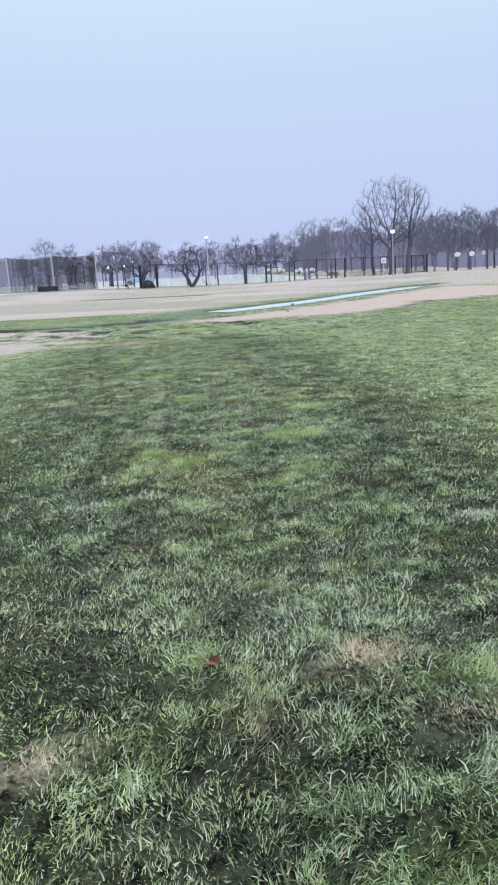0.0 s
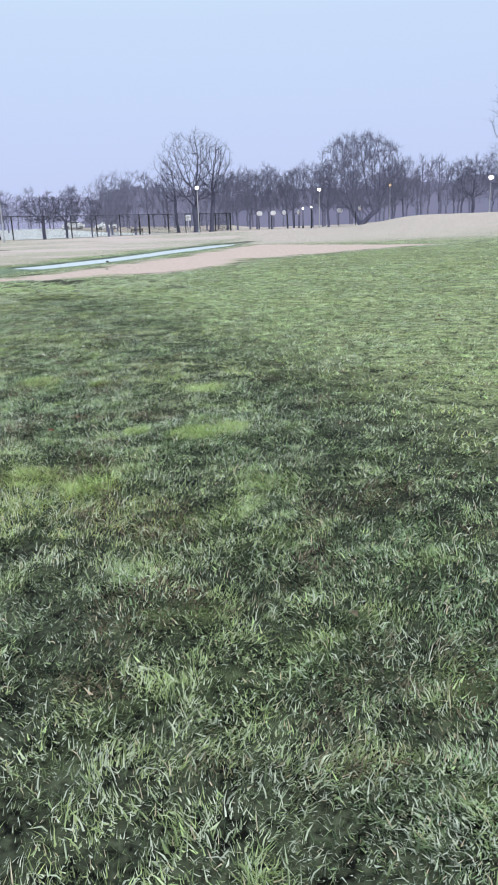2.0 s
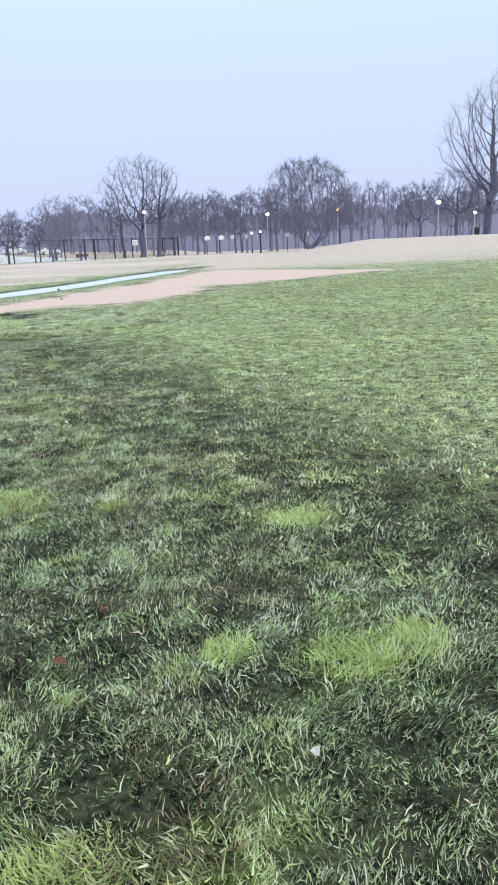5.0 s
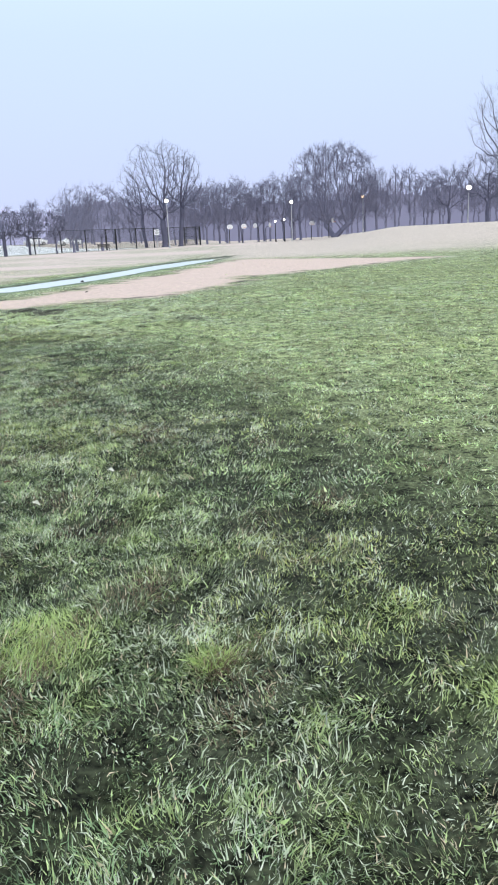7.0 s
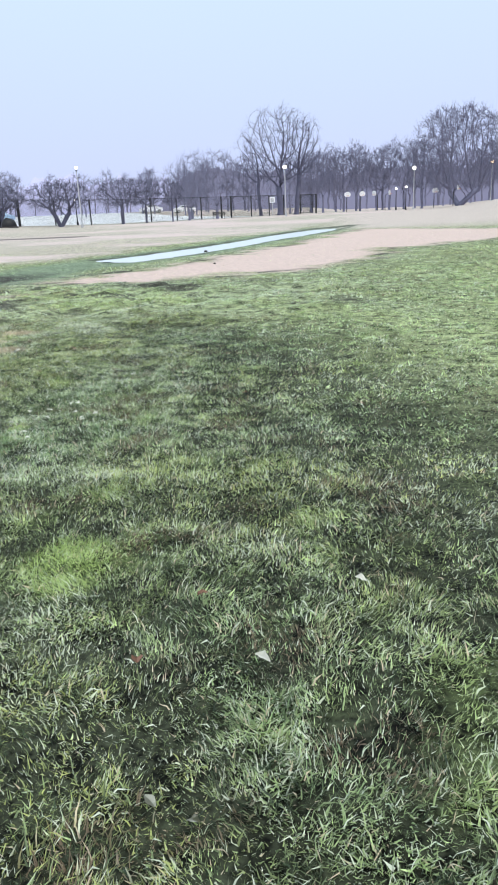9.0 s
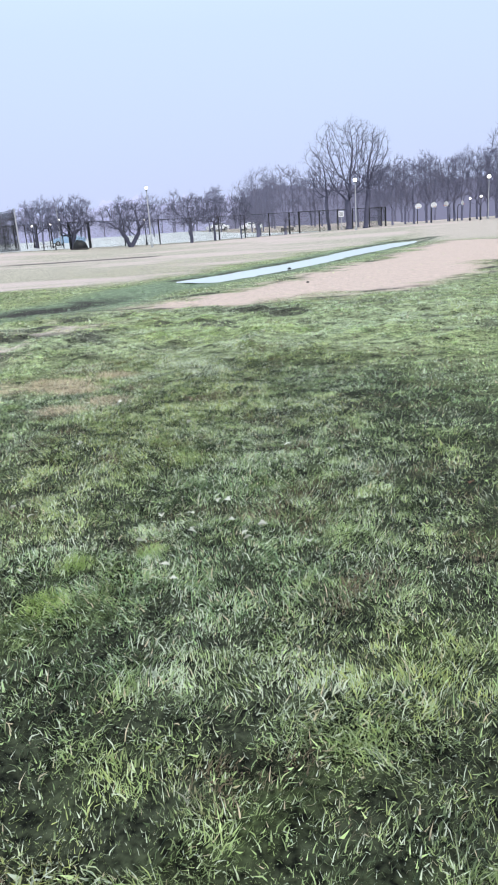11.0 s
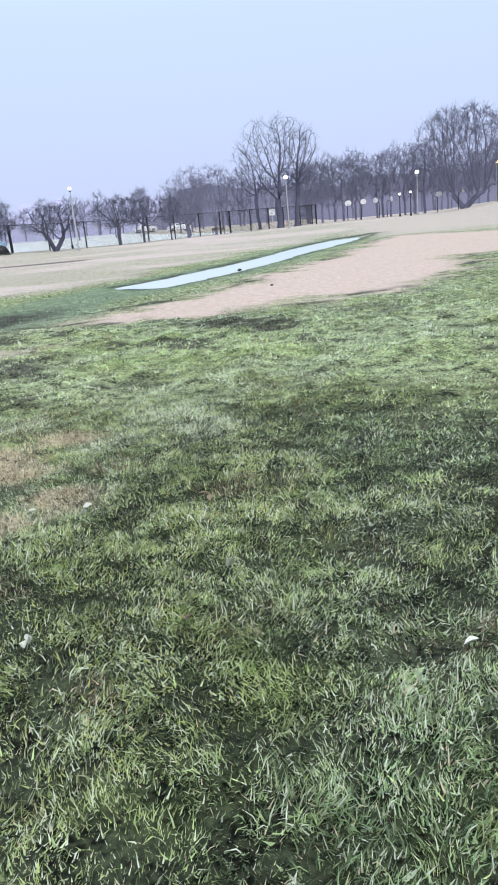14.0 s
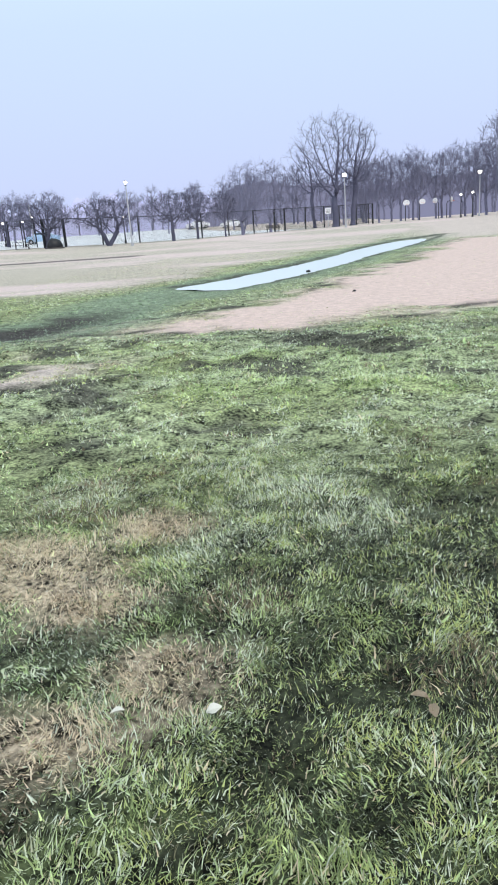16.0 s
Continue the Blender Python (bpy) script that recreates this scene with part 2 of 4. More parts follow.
def covers(x, y):
    """How far each spot is bare tan ground, mud with one shaded line, wet ground, bleached or lush grass."""
    x, y = np.asarray(x, float), np.asarray(y, float)
    r = np.hypot(x + 6, y - 12)
    n1, n2, n3 = rough_wave(x, y, 3.1, 11), rough_wave(x, y, 0.8, 17), rough_wave(x, y, 8, 23)
    pool, drain = outside(x, y, POOL), off_line(x, y, DRAIN)
    tan = step(0.5, -0.9, outside(x, y, CLAY) + 2.0 * (n1 - 0.5) + 2.2 * (n2 - 0.5))
    line = -13.2 + (y - 34) * 0.22          # far side of the pool
    beyond = line - x
    far_tan = step(2.2, 5.0, beyond + 5 * (n1 - 0.5)) * step(33, 41, y + 0.5 * beyond + 7 * (n3 - 0.5)) * (0.58 + 0.42 * step(0.4, 0.62, rough_wave(x * 0.5, y, 6, 41)))
    wedge = step(0.9, 0.1, np.abs(y + 0.25 * beyond - 36.5 - 2 * (n1 - 0.5)) / 2.6) * step(3.5, 6, beyond)
    left = step(-10.6, -12.2, x + 1.8 * (n1 - 0.5)) * step(12, 14, y) * step(23.5, 21.5, y) * step(0.3, 0.55, n2)
    mound = 0.8 * step(46, 68, r + 5 * (n1 - 0.5)) * step(-0.03, 0.03, (x + 3) / np.maximum(y - 6, 1))
    beyond_clay = 0.8 * step(50, 66, y + 5 * (n1 - 0.5)) * step(-0.08, 0.02, (x + 3) / np.maximum(y - 6, 1) + 0.05)
    tan = np.clip(np.maximum.reduce([tan, far_tan, wedge, left * 0.9, mound, beyond_clay]), 0, 1)
    straw = np.zeros(x.shape)
    for px, py, s in ((-9.45, 16.55, 0.55), (-9.0, 16.3, 0.35), (-8.55, 15.85, 0.32), (-9.0, 17.1, 0.3), (-8.8, 15.5, 0.28), (-10.4, 16.2, 0.7),
                      (-0.5, 2.64, 0.15), (-1.46, 1.7, 0.09), (-0.1, 2.3, 0.1)):
        straw = np.maximum(straw, 0.95 * step(s * 1.25, s * 0.4, np.hypot(x - px, (y - py) * 1.3) + 0.5 * s * (n2 - 0.5) * 2))
    mud = np.maximum(step(-12.6, -14.4, x) * step(1.5, 0.4, drain + 1.4 * (n2 - 0.5)) * step(30, 27, y), 0.85 * step(0.6, 0.15, np.abs(pool - 0.2) + 1.0 * (n2 - 0.35)))
    wet = np.maximum(step(2.4, 0.8, drain + 1.5 * (n1 - 0.5)), step(1.5, 0.4, pool + 1.2 * (n2 - 0.5)))
    tussock = step(17, 19, y) * step(26, 23, y) * step(-2, -6, x)
    mud = np.maximum(mud, 0.85 * tussock * step(0.58, 0.65, rough_wave(x, y * 1.5, 0.9, 33)))
    tan = tan * (1 - 0.8 * wet * step(-0.2, -0.9, -np.minimum(pool, drain) + 0.4)) * (1 - mud)
    pale = step(0.5, 0.75, rough_wave(x, y, 0.45, 51)) * 0.5
    pale = np.maximum(pale, 0.6 * np.exp(-((x + 0.9) ** 2 / 1.6 + (y - 2.9) ** 2 / 0.25)))
    for px, py, s in ((-8.6, 17.0, 0.3), (-7.9, 17.3, 0.3), (-8.3, 18.0, 0.45), (-7.2, 18.6, 0.4), (-9.6, 17.6, 0.4)):
        pale = np.maximum(pale, step(s * 1.3, s * 0.3, np.hypot(x - px, y - py) + s * (n2 - 0.5)))
    pale = np.maximum(pale, 1.0 * tussock * step(0.42, 0.54, rough_wave(x, y * 1.6, 1.2, 61)))
    edge = outside(x, y, CLAY)
    pale = np.maximum(pale, 0.95 * step(2.2, 0.5, edge + 1.6 * (n1 - 0.5)) * step(-0.6, 0.0, edge) * step(0.36, 0.5, rough_wave(x, y * 1.5, 0.9, 57)))
    mud = np.maximum(mud, 0.9 * step(0.9, 0.2, np.abs(edge + 0.6 * (n1 - 0.5))) * step(0.60, 0.66, rough_wave(x, y * 1.6, 0.5, 35)))
    # shadow line at an edge in the ground, put into the mud colour
    mud = np.maximum(mud, 0.8 * step(1.5, 0.6, off_line(x, y, SHADE_LINE) + 0.8 * (n1 - 0.5)))
    lush = step(0.6, 0.76, rough_wave(x, y, 0.2, 71)) * 0.42
    for px, py, s in TUFTS:
        lush = np.maximum(lush, 1.3 * step(s * 1.3, s * 0.3, np.hypot(x - px, y - py) + s * (n2 - 0.5)))
    lush = np.maximum(lush, 0.5 * step(0.5, 0.7, n1) * step(19.5, 20.5, y) * step(23, 22, y) * step(-6, -8, x))
    lush = lush * (1 - straw)
    return tan, np.clip(mud, 0, 1), wet, pale, np.clip(lush, 0, 1), np.clip(straw, 0, 1)


def blend(base, over, k):
    return base * (1 - k[:, None]) + np.array(over)[None, :] * k[:, None]


def mesh_of(name, verts, loops, sides, mats=()):
    """A mesh from flat arrays, quick for large ones. sides: corners of every face."""
    me = bpy.data.meshes.new(name)
    verts, loops = np.asarray(verts, np.float32), np.asarray(loops, np.int32)
    count = len(loops) // sides
    me.vertices.add(len(verts))
    me.vertices.foreach_set("co", verts.ravel())
    me.loops.add(len(loops))
    me.loops.foreach_set("vertex_index", loops)
    me.polygons.add(count)
    me.polygons.foreach_set("loop_start", np.arange(0, count * sides, sides, dtype=np.int32))
    me.update(calc_edges=True)
    for m in mats:
        me.materials.append(m)
    return me


def colour_points(me, name, rgb, alpha=None):
    at = me.attributes.new(name, "FLOAT_COLOR", "POINT")
    at.data.foreach_set("color", np.concatenate([rgb, np.ones((len(rgb), 1)) if alpha is None else alpha[:, None]], 1).astype(np.float32).ravel())


def spaced(lo, hi, fine, reach):
    core = np.arange(lo, hi + 1e-6, fine)
    grow, d, v = [], fine, 0.0
    while v < reach:
        d *= 1.13
        v += d
        grow.append(v)
    grow = np.array(grow)
    return np.concatenate([(lo - grow)[::-1], core, hi + grow])


gx, gy = spaced(-24, 10, 0.23, 1500), spaced(-2, 62, 0.23, 1500)
X, Y = np.meshgrid(gx, gy)
xs, ys = X.ravel(), Y.ravel()
co = np.stack([xs, ys, height(xs, ys)], 1)
nx, ny = len(gx), len(gy)
idx = np.arange(nx * ny).reshape(ny, nx)
quads = np.stack([idx[:-1, :-1], idx[:-1, 1:], idx[1:, 1:], idx[1:, :-1]], -1).reshape(-1)
me = mesh_of("ground", co, quads, 4, [GROUND])
me.polygons.foreach_set("use_smooth", np.ones(len(me.polygons), bool))
tan, mud, wet, pale, lush, straw = covers(xs, ys)
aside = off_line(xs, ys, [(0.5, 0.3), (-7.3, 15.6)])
# soil near the walked line darkened as shade between blades; sward colour farther off
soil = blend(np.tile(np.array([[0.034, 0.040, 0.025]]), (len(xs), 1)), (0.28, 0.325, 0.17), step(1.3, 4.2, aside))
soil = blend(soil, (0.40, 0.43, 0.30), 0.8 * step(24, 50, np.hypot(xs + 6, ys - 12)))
soil = soil * (0.75 + 0.5 * rough_wave(xs, ys, 1.1, 141))[:, None]
soil = blend(soil, (0.34, 0.39, 0.27), pale * (0.15 + 0.35 * step(1.8, 6.0, aside)))
soil = blend(soil, (0.22, 0.32, 0.08), lush * 0.3)
soil = blend(soil, (0.52, 0.42, 0.33), straw * 0.65)
clay = step(2.0, -0.5, outside(xs, ys, CLAY))
soil = blend(soil, (0.64, 0.535, 0.52), tan * (1 - clay))
soil = blend(soil, (0.66, 0.52, 0.48), tan * clay)
soil = blend(soil, (0.21, 0.28, 0.205), wet * (1 - tan) * 0.8)
soil = blend(soil, (0.060, 0.056, 0.052), mud)
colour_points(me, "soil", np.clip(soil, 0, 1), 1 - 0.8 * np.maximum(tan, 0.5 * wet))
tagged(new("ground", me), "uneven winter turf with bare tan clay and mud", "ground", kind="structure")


def loft_flat(name, loop, z, material):
    bm = bmesh.new()
    bm.faces.new([bm.verts.new((x, y, z)) for x, y in loop])
    bmesh.ops.triangulate(bm, faces=bm.faces[:])
    m = bpy.data.meshes.new(name)
    bm.to_mesh(m)
    bm.free()
    m.materials.append(material)
    return new(name, m)


def ragged(loop, every, amount, seed):
    """The outline with points every so many metres, pushed in and out at random."""
    rng, out = random.Random(seed), []
    for (ax, ay), (bx, by) in zip(loop, loop[1:] + loop[:1]):
        n = max(1, int(math.hypot(bx - ax, by - ay) / every))
        for i in range(n):
            out.append((ax + (bx - ax) * i / n + rng.uniform(-amount, amount), ay + (by - ay) * i / n + rng.uniform(-amount, amount)))
    return out


mid = lambda y: -13.0 + (y - 34) * 0.2
BED = [(x + (0.6 if x > mid(y) else -0.6), y + (-0.5 if y < 34 else 0.6 if y > 64 else 0)) for x, y in POOL]
water = loft_flat("water", ragged(BED, 0.5, 0.15, 3), -0.04, WATER)
tagged(water, "long strip of pale standing water", "water", kind="structure")

# frosted court behind the fence, following the slope
cx, cy = np.meshgrid(np.linspace(0.6, 46, 30), np.linspace(-40, 44, 40))
fd = (FENCE_B - FENCE_A).normalized()
wx = FENCE_A.x + fd.x * cy.ravel() - fd.y * cx.ravel()
wy = FENCE_A.y + fd.y * cy.ravel() + fd.x * cx.ravel()
ci = np.arange(1200).reshape(40, 30)
cq = np.stack([ci[:-1, :-1], ci[1:, :-1], ci[1:, 1:], ci[:-1, 1:]], -1).reshape(-1)
court = new("court", mesh_of("court", np.stack([wx, wy, height(wx, wy) + 0.03], 1), cq, 4, [COURT]))
tagged(court, "pale frosted hard court behind the wire fence", "court", kind="structure")

# backdrop woods along the skyline, in two depths, mist painted as glowing colour
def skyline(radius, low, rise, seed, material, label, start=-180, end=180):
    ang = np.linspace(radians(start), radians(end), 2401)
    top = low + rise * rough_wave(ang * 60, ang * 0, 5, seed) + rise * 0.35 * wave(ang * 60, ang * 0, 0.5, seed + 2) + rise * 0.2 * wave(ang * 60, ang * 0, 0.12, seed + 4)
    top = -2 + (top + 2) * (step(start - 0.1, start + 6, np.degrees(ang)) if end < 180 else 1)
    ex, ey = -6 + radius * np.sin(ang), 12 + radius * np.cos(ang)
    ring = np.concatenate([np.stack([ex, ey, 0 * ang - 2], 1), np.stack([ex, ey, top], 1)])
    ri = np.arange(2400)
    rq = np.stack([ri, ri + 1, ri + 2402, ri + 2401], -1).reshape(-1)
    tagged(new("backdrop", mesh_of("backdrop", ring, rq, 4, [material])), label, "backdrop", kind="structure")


skyline(300, 6, 8, 81, HAZE_FAR, "distant woods backdrop glowing in a flat mist colour")
skyline(460, 11, 15, 181, HAZE_FARTHER, "farthest woods backdrop glowing in a paler mist colour")
skyline(215, 7, 6, 281, HAZE_NEAR, "dark woods backdrop beyond the hoops, mist-grey in its glowing colour", -19, 60)


# ---- helpers for things ----
def thing(name, label, category, place=(0, 0, 0), turn=0.0, group="", kind=""):
    ob = tagged(new(name), label, category, group, kind)
    ob.matrix_world = pose(*place, 0, 0, turn)
    return ob


def part(name, bm, material, parent, label="", smooth=False):
    m = bm
    if isinstance(bm, bmesh.types.BMesh):
        m = bpy.data.meshes.new(name)
        bm.to_mesh(m)
        bm.free()
    if not m.materials:
        m.materials.append(material)
    if smooth:
        m.polygons.foreach_set("use_smooth", np.ones(len(m.polygons), bool))
    ob = new(name, m)
    ob.parent = parent
    if label:
        ob["label"] = label
    return ob


def box(bm, x0, y0, z0, x1, y1, z1, bevel=0.0):
    made = bmesh.ops.create_cube(bm, size=1.0, matrix=Matrix.LocRotScale(((x0 + x1) / 2, (y0 + y1) / 2, (z0 + z1) / 2), None, (x1 - x0, y1 - y0, z1 - z0)))
    if bevel:
        edges = {e for v in made["verts"] for e in v.link_edges}
        bmesh.ops.bevel(bm, geom=list(edges), offset=bevel, segments=2, affect="EDGES", profile=0.5)
    return bm


def tube(bm, points, radii, sides=8):
    """A closed tube along points."""
    rings = []
    for i, p in enumerate(points):
        p = Vector(p)
        a, b = Vector(points[max(0, i - 1)]), Vector(points[min(len(points) - 1, i + 1)])
        d = (b - a).normalized()
        side = d.orthogonal().normalized() if abs(d.z) < 0.9 else (d.cross(Vector((0, 1, 0)))).normalized()
        up = d.cross(side)
        r = radii[i] if isinstance(radii, (list, tuple)) else radii
        rings.append([bm.verts.new(p + r * (math.cos(t) * side + math.sin(t) * up)) for t in (2 * math.pi * k / sides for k in range(sides))])
    for a, b in zip(rings, rings[1:]):
        for k in range(sides):
            bm.faces.new((a[k], a[(k + 1) % sides], b[(k + 1) % sides], b[k]))
    bm.faces.new(rings[0][::-1])
    bm.faces.new(rings[-1])
    return bm


def ball(bm, centre, rx, ry, rz, u=14, v=9):
    bmesh.ops.create_uvsphere(bm, u_segments=u, v_segments=v, radius=1.0, matrix=Matrix.LocRotScale(centre, None, (rx, ry, rz)))
    return bm


# ---- bare trees ----
def sticks(name, segs, sides, material):
    """One mesh of many tapered sticks: rows of start, end, start radius, end radius."""
    p0, p1 = np.array([s[0] for s in segs]), np.array([s[1] for s in segs])
    r0, r1 = np.array([s[2] for s in segs]), np.array([s[3] for s in segs])
    d = p1 - p0
    d /= np.linalg.norm(d, axis=1)[:, None] + 1e-9
    ref = np.where(np.abs(d[:, 2:3]) < 0.9, [[0.0, 0.0, 1.0]], [[1.0, 0.0, 0.0]])
    a = np.cross(d, ref)
    a /= np.linalg.norm(a, axis=1)[:, None]
    b = np.cross(d, a)
    k = np.arange(sides) * 2 * math.pi / sides
    around = a[:, None] * np.cos(k)[None, :, None] + b[:, None] * np.sin(k)[None, :, None]
    low, high = p0[:, None] + around * r0[:, None, None], p1[:, None] + around * r1[:, None, None]
    verts = np.concatenate([low, high], 1).reshape(-1, 3)
    base = (np.arange(len(segs)) * 2 * sides)[:, None]
    j, j2 = np.arange(sides), (np.arange(sides) + 1) % sides
    quad = np.stack([base + j2, base + j, base + sides + j, base + sides + j2], -1).reshape(-1)
    return mesh_of(name, verts, quad, 4, [material])


def unit(v):
    return v / (np.linalg.norm(v) + 1e-9)


def colonise(rng, nodes, parents, aims, pace, near, lift):
    """Grows branches step by step towards the aims until each is reached."""
    pos = np.zeros((9000, 3))
    pos[:len(nodes)] = nodes
    n = len(nodes)
    shoots = np.zeros(9000, int)
    course = np.zeros((9000, 3))
    course[:n, 2] = 1
    gap = np.linalg.norm(aims[:, None] - pos[None, :n], axis=2)
    who, best = gap.argmin(1), gap.min(1)
    open_ = np.ones(len(aims), bool)
    for _ in range(140):
        open_ &= best > near
        if not open_.any() or n > 8000:
            break
        fresh = []
        pull = aims[open_] - pos[who[open_]]
        pull /= np.linalg.norm(pull, axis=1)[:, None] + 1e-9
        total = np.zeros((n, 3))
        np.add.at(total, who[open_], pull)
        for k in np.unique(who[open_]):
            if shoots[k] >= 4:
                continue
            d = unit(0.8 * unit(total[k]) + 0.55 * course[k] + rng.normal(0, 0.13, 3) + np.array([0, 0, lift]))
            shoots[k] += 1
            pos[n] = pos[k] + d * pace
            course[n] = d
            parents.append(int(k))
            fresh.append(n)
            n += 1
        if not fresh:
            break
        gap = np.linalg.norm(aims[:, None] - pos[None, fresh], axis=2)
        closer = gap.min(1) < best
        who = np.where(closer, np.array(fresh)[gap.argmin(1)], who)
        best = np.minimum(best, gap.min(1))
    return pos[:n], parents


def bare_tree(label, seed, tall, wide, trunk_r, bark=None, base=0.3, peak=1.0, blunt=0.6, aims=600, stems=1, lean=0.0, twig=0.7, each=3,
              thin=0.010, lift=0.12, group="", place=(0, 0), turn=0.0):
    """A leafless tree: trunk, limbs that fill an uneven crown, and fine twigs at their ends."""
    rng = np.random.default_rng(seed)
    low = tall * base
    u, around = rng.random(aims), 2 * math.pi * rng.random(aims)
    reach = wide / 2 * np.sin(math.pi * (0.05 + 0.9 * u) ** peak) ** blunt * np.sqrt(rng.uniform(0.03, 1, aims))
    reach = reach * (0.72 + 0.55 * wave(np.cos(around) * 2.2 + 9, np.sin(around) * 2.2 + 4 * u, 1.0, seed))
    zs = low + u * (tall * 0.96 - low) * (0.88 + 0.2 * wave(np.cos(around) * 1.8, np.sin(around) * 1.8, 0.8, seed + 3))
    goal = np.stack([np.cos(around) * reach + lean * zs, np.sin(around) * reach, zs], 1)
    nodes, parents, chains = [], [], []
    for k in range(stems):
        out = rng.uniform(0, 2 * math.pi) if k == 0 else out + math.pi * rng.uniform(0.8, 1.2)
        spread = 0.0 if stems == 1 else wide * 0.16
        chain = []
        for i in range(6):
            f = i / 5
            bend = rng.normal(0, 0.012 * tall, 2) * f
            nodes.append((lean * low * f + math.cos(out) * spread * f + bend[0], math.sin(out) * spread * f + bend[1], low * 1.05 * f))
            parents.append(len(nodes) - 2 if i else -1)
            chain.append(len(nodes) - 1)
        chains.append(chain)
    pace = tall / 34
    pos, parents = colonise(rng, np.array(nodes), parents, goal, pace, pace * 1.7, lift)
    n = len(pos)
    ends = np.ones(n)
    for k in range(n - 1, -1, -1):
        if parents[k] >= 0:
            ends[parents[k]] += ends[k]
    r = [float(v) for v in thin + (trunk_r - thin) * ((ends - 1) / max(1.0, ends.max() - 1)) ** 0.6]
    ob = thing("tree", label, "tree", (place[0], place[1], zed(*place) - 0.08), turn, group)
    trunk_nodes = set()
    for chain in chains:
        trunk_nodes.update(chain)
        points = [Vector(pos[chain[0]]), Vector(pos[chain[0]]).lerp(Vector(pos[chain[1]]), 0.3)] + [Vector(pos[k]) for k in chain[1:]]
        radii = [r[chain[0]] * 1.55, r[chain[0]] * 1.05] + [float(r[k]) for k in chain[1:]]
        part("trunk", tube(bmesh.new(), points, radii, 9), bark or BARK, ob, smooth=True)
    segs = []
    for k in range(n):
        if k in trunk_nodes:
            continue
        q = parents[k]
        segs.append((pos[q], pos[k], min(r[q], r[k] * 1.7), r[k]))
        if ends[k] > 7:
            continue
        along_ = unit(pos[k] - pos[q])
        for _ in range(each):
            d = unit(along_ * 0.7 + rng.normal(0, 0.55, 3) + np.array([0, 0, lift * 1.5]))
            tip = pos[k] + d * twig * rng.uniform(0.5, 1.3)
            segs.append((pos[k], tip, thin * 0.8, thin * 0.5))
    crown = part("crown", sticks("crown", segs, 3, bark or BARK), BARK, ob)
    crown["kind"] = "stuff"
    return ob


def again(ob, x, y, scale=1.0, turn=0.0, label="", wide=1.0):
    m = pose(x, y, zed(x, y) - 0.08, 0, 0, turn) @ Matrix.Diagonal((scale * wide, scale * wide, scale, 1))
    c = copy_thing(ob, m)
    if label:
        c["label"] = label
    return c


# small spreading trees along the fence
small = bare_tree("small spreading bare tree with a forked dark trunk", 4, 5.3, 7.4, 0.24, BARK_BLACK, base=0.34, peak=0.9, blunt=0.45, aims=420, stems=2, twig=0.5, each=3, thin=0.012, lift=0.0, group="small trees by the fence", place=(-39.8, 88.8))
small_b = bare_tree("small bare tree with a low tangled crown", 9, 5.6, 7.0, 0.21, BARK_BLACK, base=0.36, peak=1.0, blunt=0.45, aims=420, twig=0.5, each=3, thin=0.012, lift=0.0, group="small trees by the fence", place=(-34.9, 96.1))
again(small_b, -33.0, 99.8, 0.97, 130, wide=0.72, label="small slim bare tree beside the fence")
again(small, -46.8, 88.1, 0.95, 75, wide=0.8)
again(small_b, -55.5, 95, 0.95, 40)
vase = bare_tree("upright vase-shaped bare tree of fine branches", 21, 8.4, 7.6, 0.19, base=0.2, peak=1.25, blunt=0.7, aims=430, twig=0.7, lift=0.25, group="vase-shaped trees", place=(-28.6, 104.8))
again(small_b, -29.7, 100.4, 0.95, 200, wide=0.5, label="thin young bare tree beside the fence")
again(vase, -26.7, 113.5, 1.10, 80)
again(vase, -31.5, 118, 1.0, 10)

# the tall double tree behind the fence
bare_tree("tall bare tree with a wide oval crown of ascending limbs", 33, 15.8, 13.0, 0.46, BARK_DARK, base=0.30, peak=0.9, blunt=0.5, aims=1500, twig=0.9, each=3, thin=0.013, lift=0.10, place=(-19.0, 124.9))
bare_tree("tall bare tree leaning out beside its neighbour", 35, 14.8, 7.0, 0.36, BARK_DARK, base=0.38, peak=1.0, blunt=0.5, aims=620, thin=0.012, lean=0.10, twig=0.8, lift=0.16, place=(-16.6, 126.2))
bare_tree("leaning bare tree with one long broken-looking limb", 37, 12.0, 6.2, 0.26, BARK_DARK, base=0.40, aims=360, lean=-0.10, twig=0.7, place=(-22.4, 127.3))

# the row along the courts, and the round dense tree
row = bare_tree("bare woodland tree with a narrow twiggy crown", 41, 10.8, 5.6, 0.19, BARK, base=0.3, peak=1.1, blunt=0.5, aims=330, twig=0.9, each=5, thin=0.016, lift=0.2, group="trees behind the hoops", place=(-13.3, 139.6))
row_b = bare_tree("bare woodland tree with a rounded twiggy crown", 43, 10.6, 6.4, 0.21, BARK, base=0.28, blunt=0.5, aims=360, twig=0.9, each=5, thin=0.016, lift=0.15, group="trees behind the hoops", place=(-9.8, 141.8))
rng = random.Random(8)
for x, y, k in ((-6.9, 140, 1.02), (-4.1, 142, 0.97), (-1.9, 140, 1.05), (0.6, 142.5, 1.03), (-11.5, 147, 1.05), (-7.8, 148, 1.1), (-3, 147, 1.05), (2.7, 148, 1.12), (-15.8, 146, 1.0), (-19.5, 143, 0.95)):
    again(rng.choice((row, row_b)), x, y, k, rng.uniform(0, 360), wide=0.9)
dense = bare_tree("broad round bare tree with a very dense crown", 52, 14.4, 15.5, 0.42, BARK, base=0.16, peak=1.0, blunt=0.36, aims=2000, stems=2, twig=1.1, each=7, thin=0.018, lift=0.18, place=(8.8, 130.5))
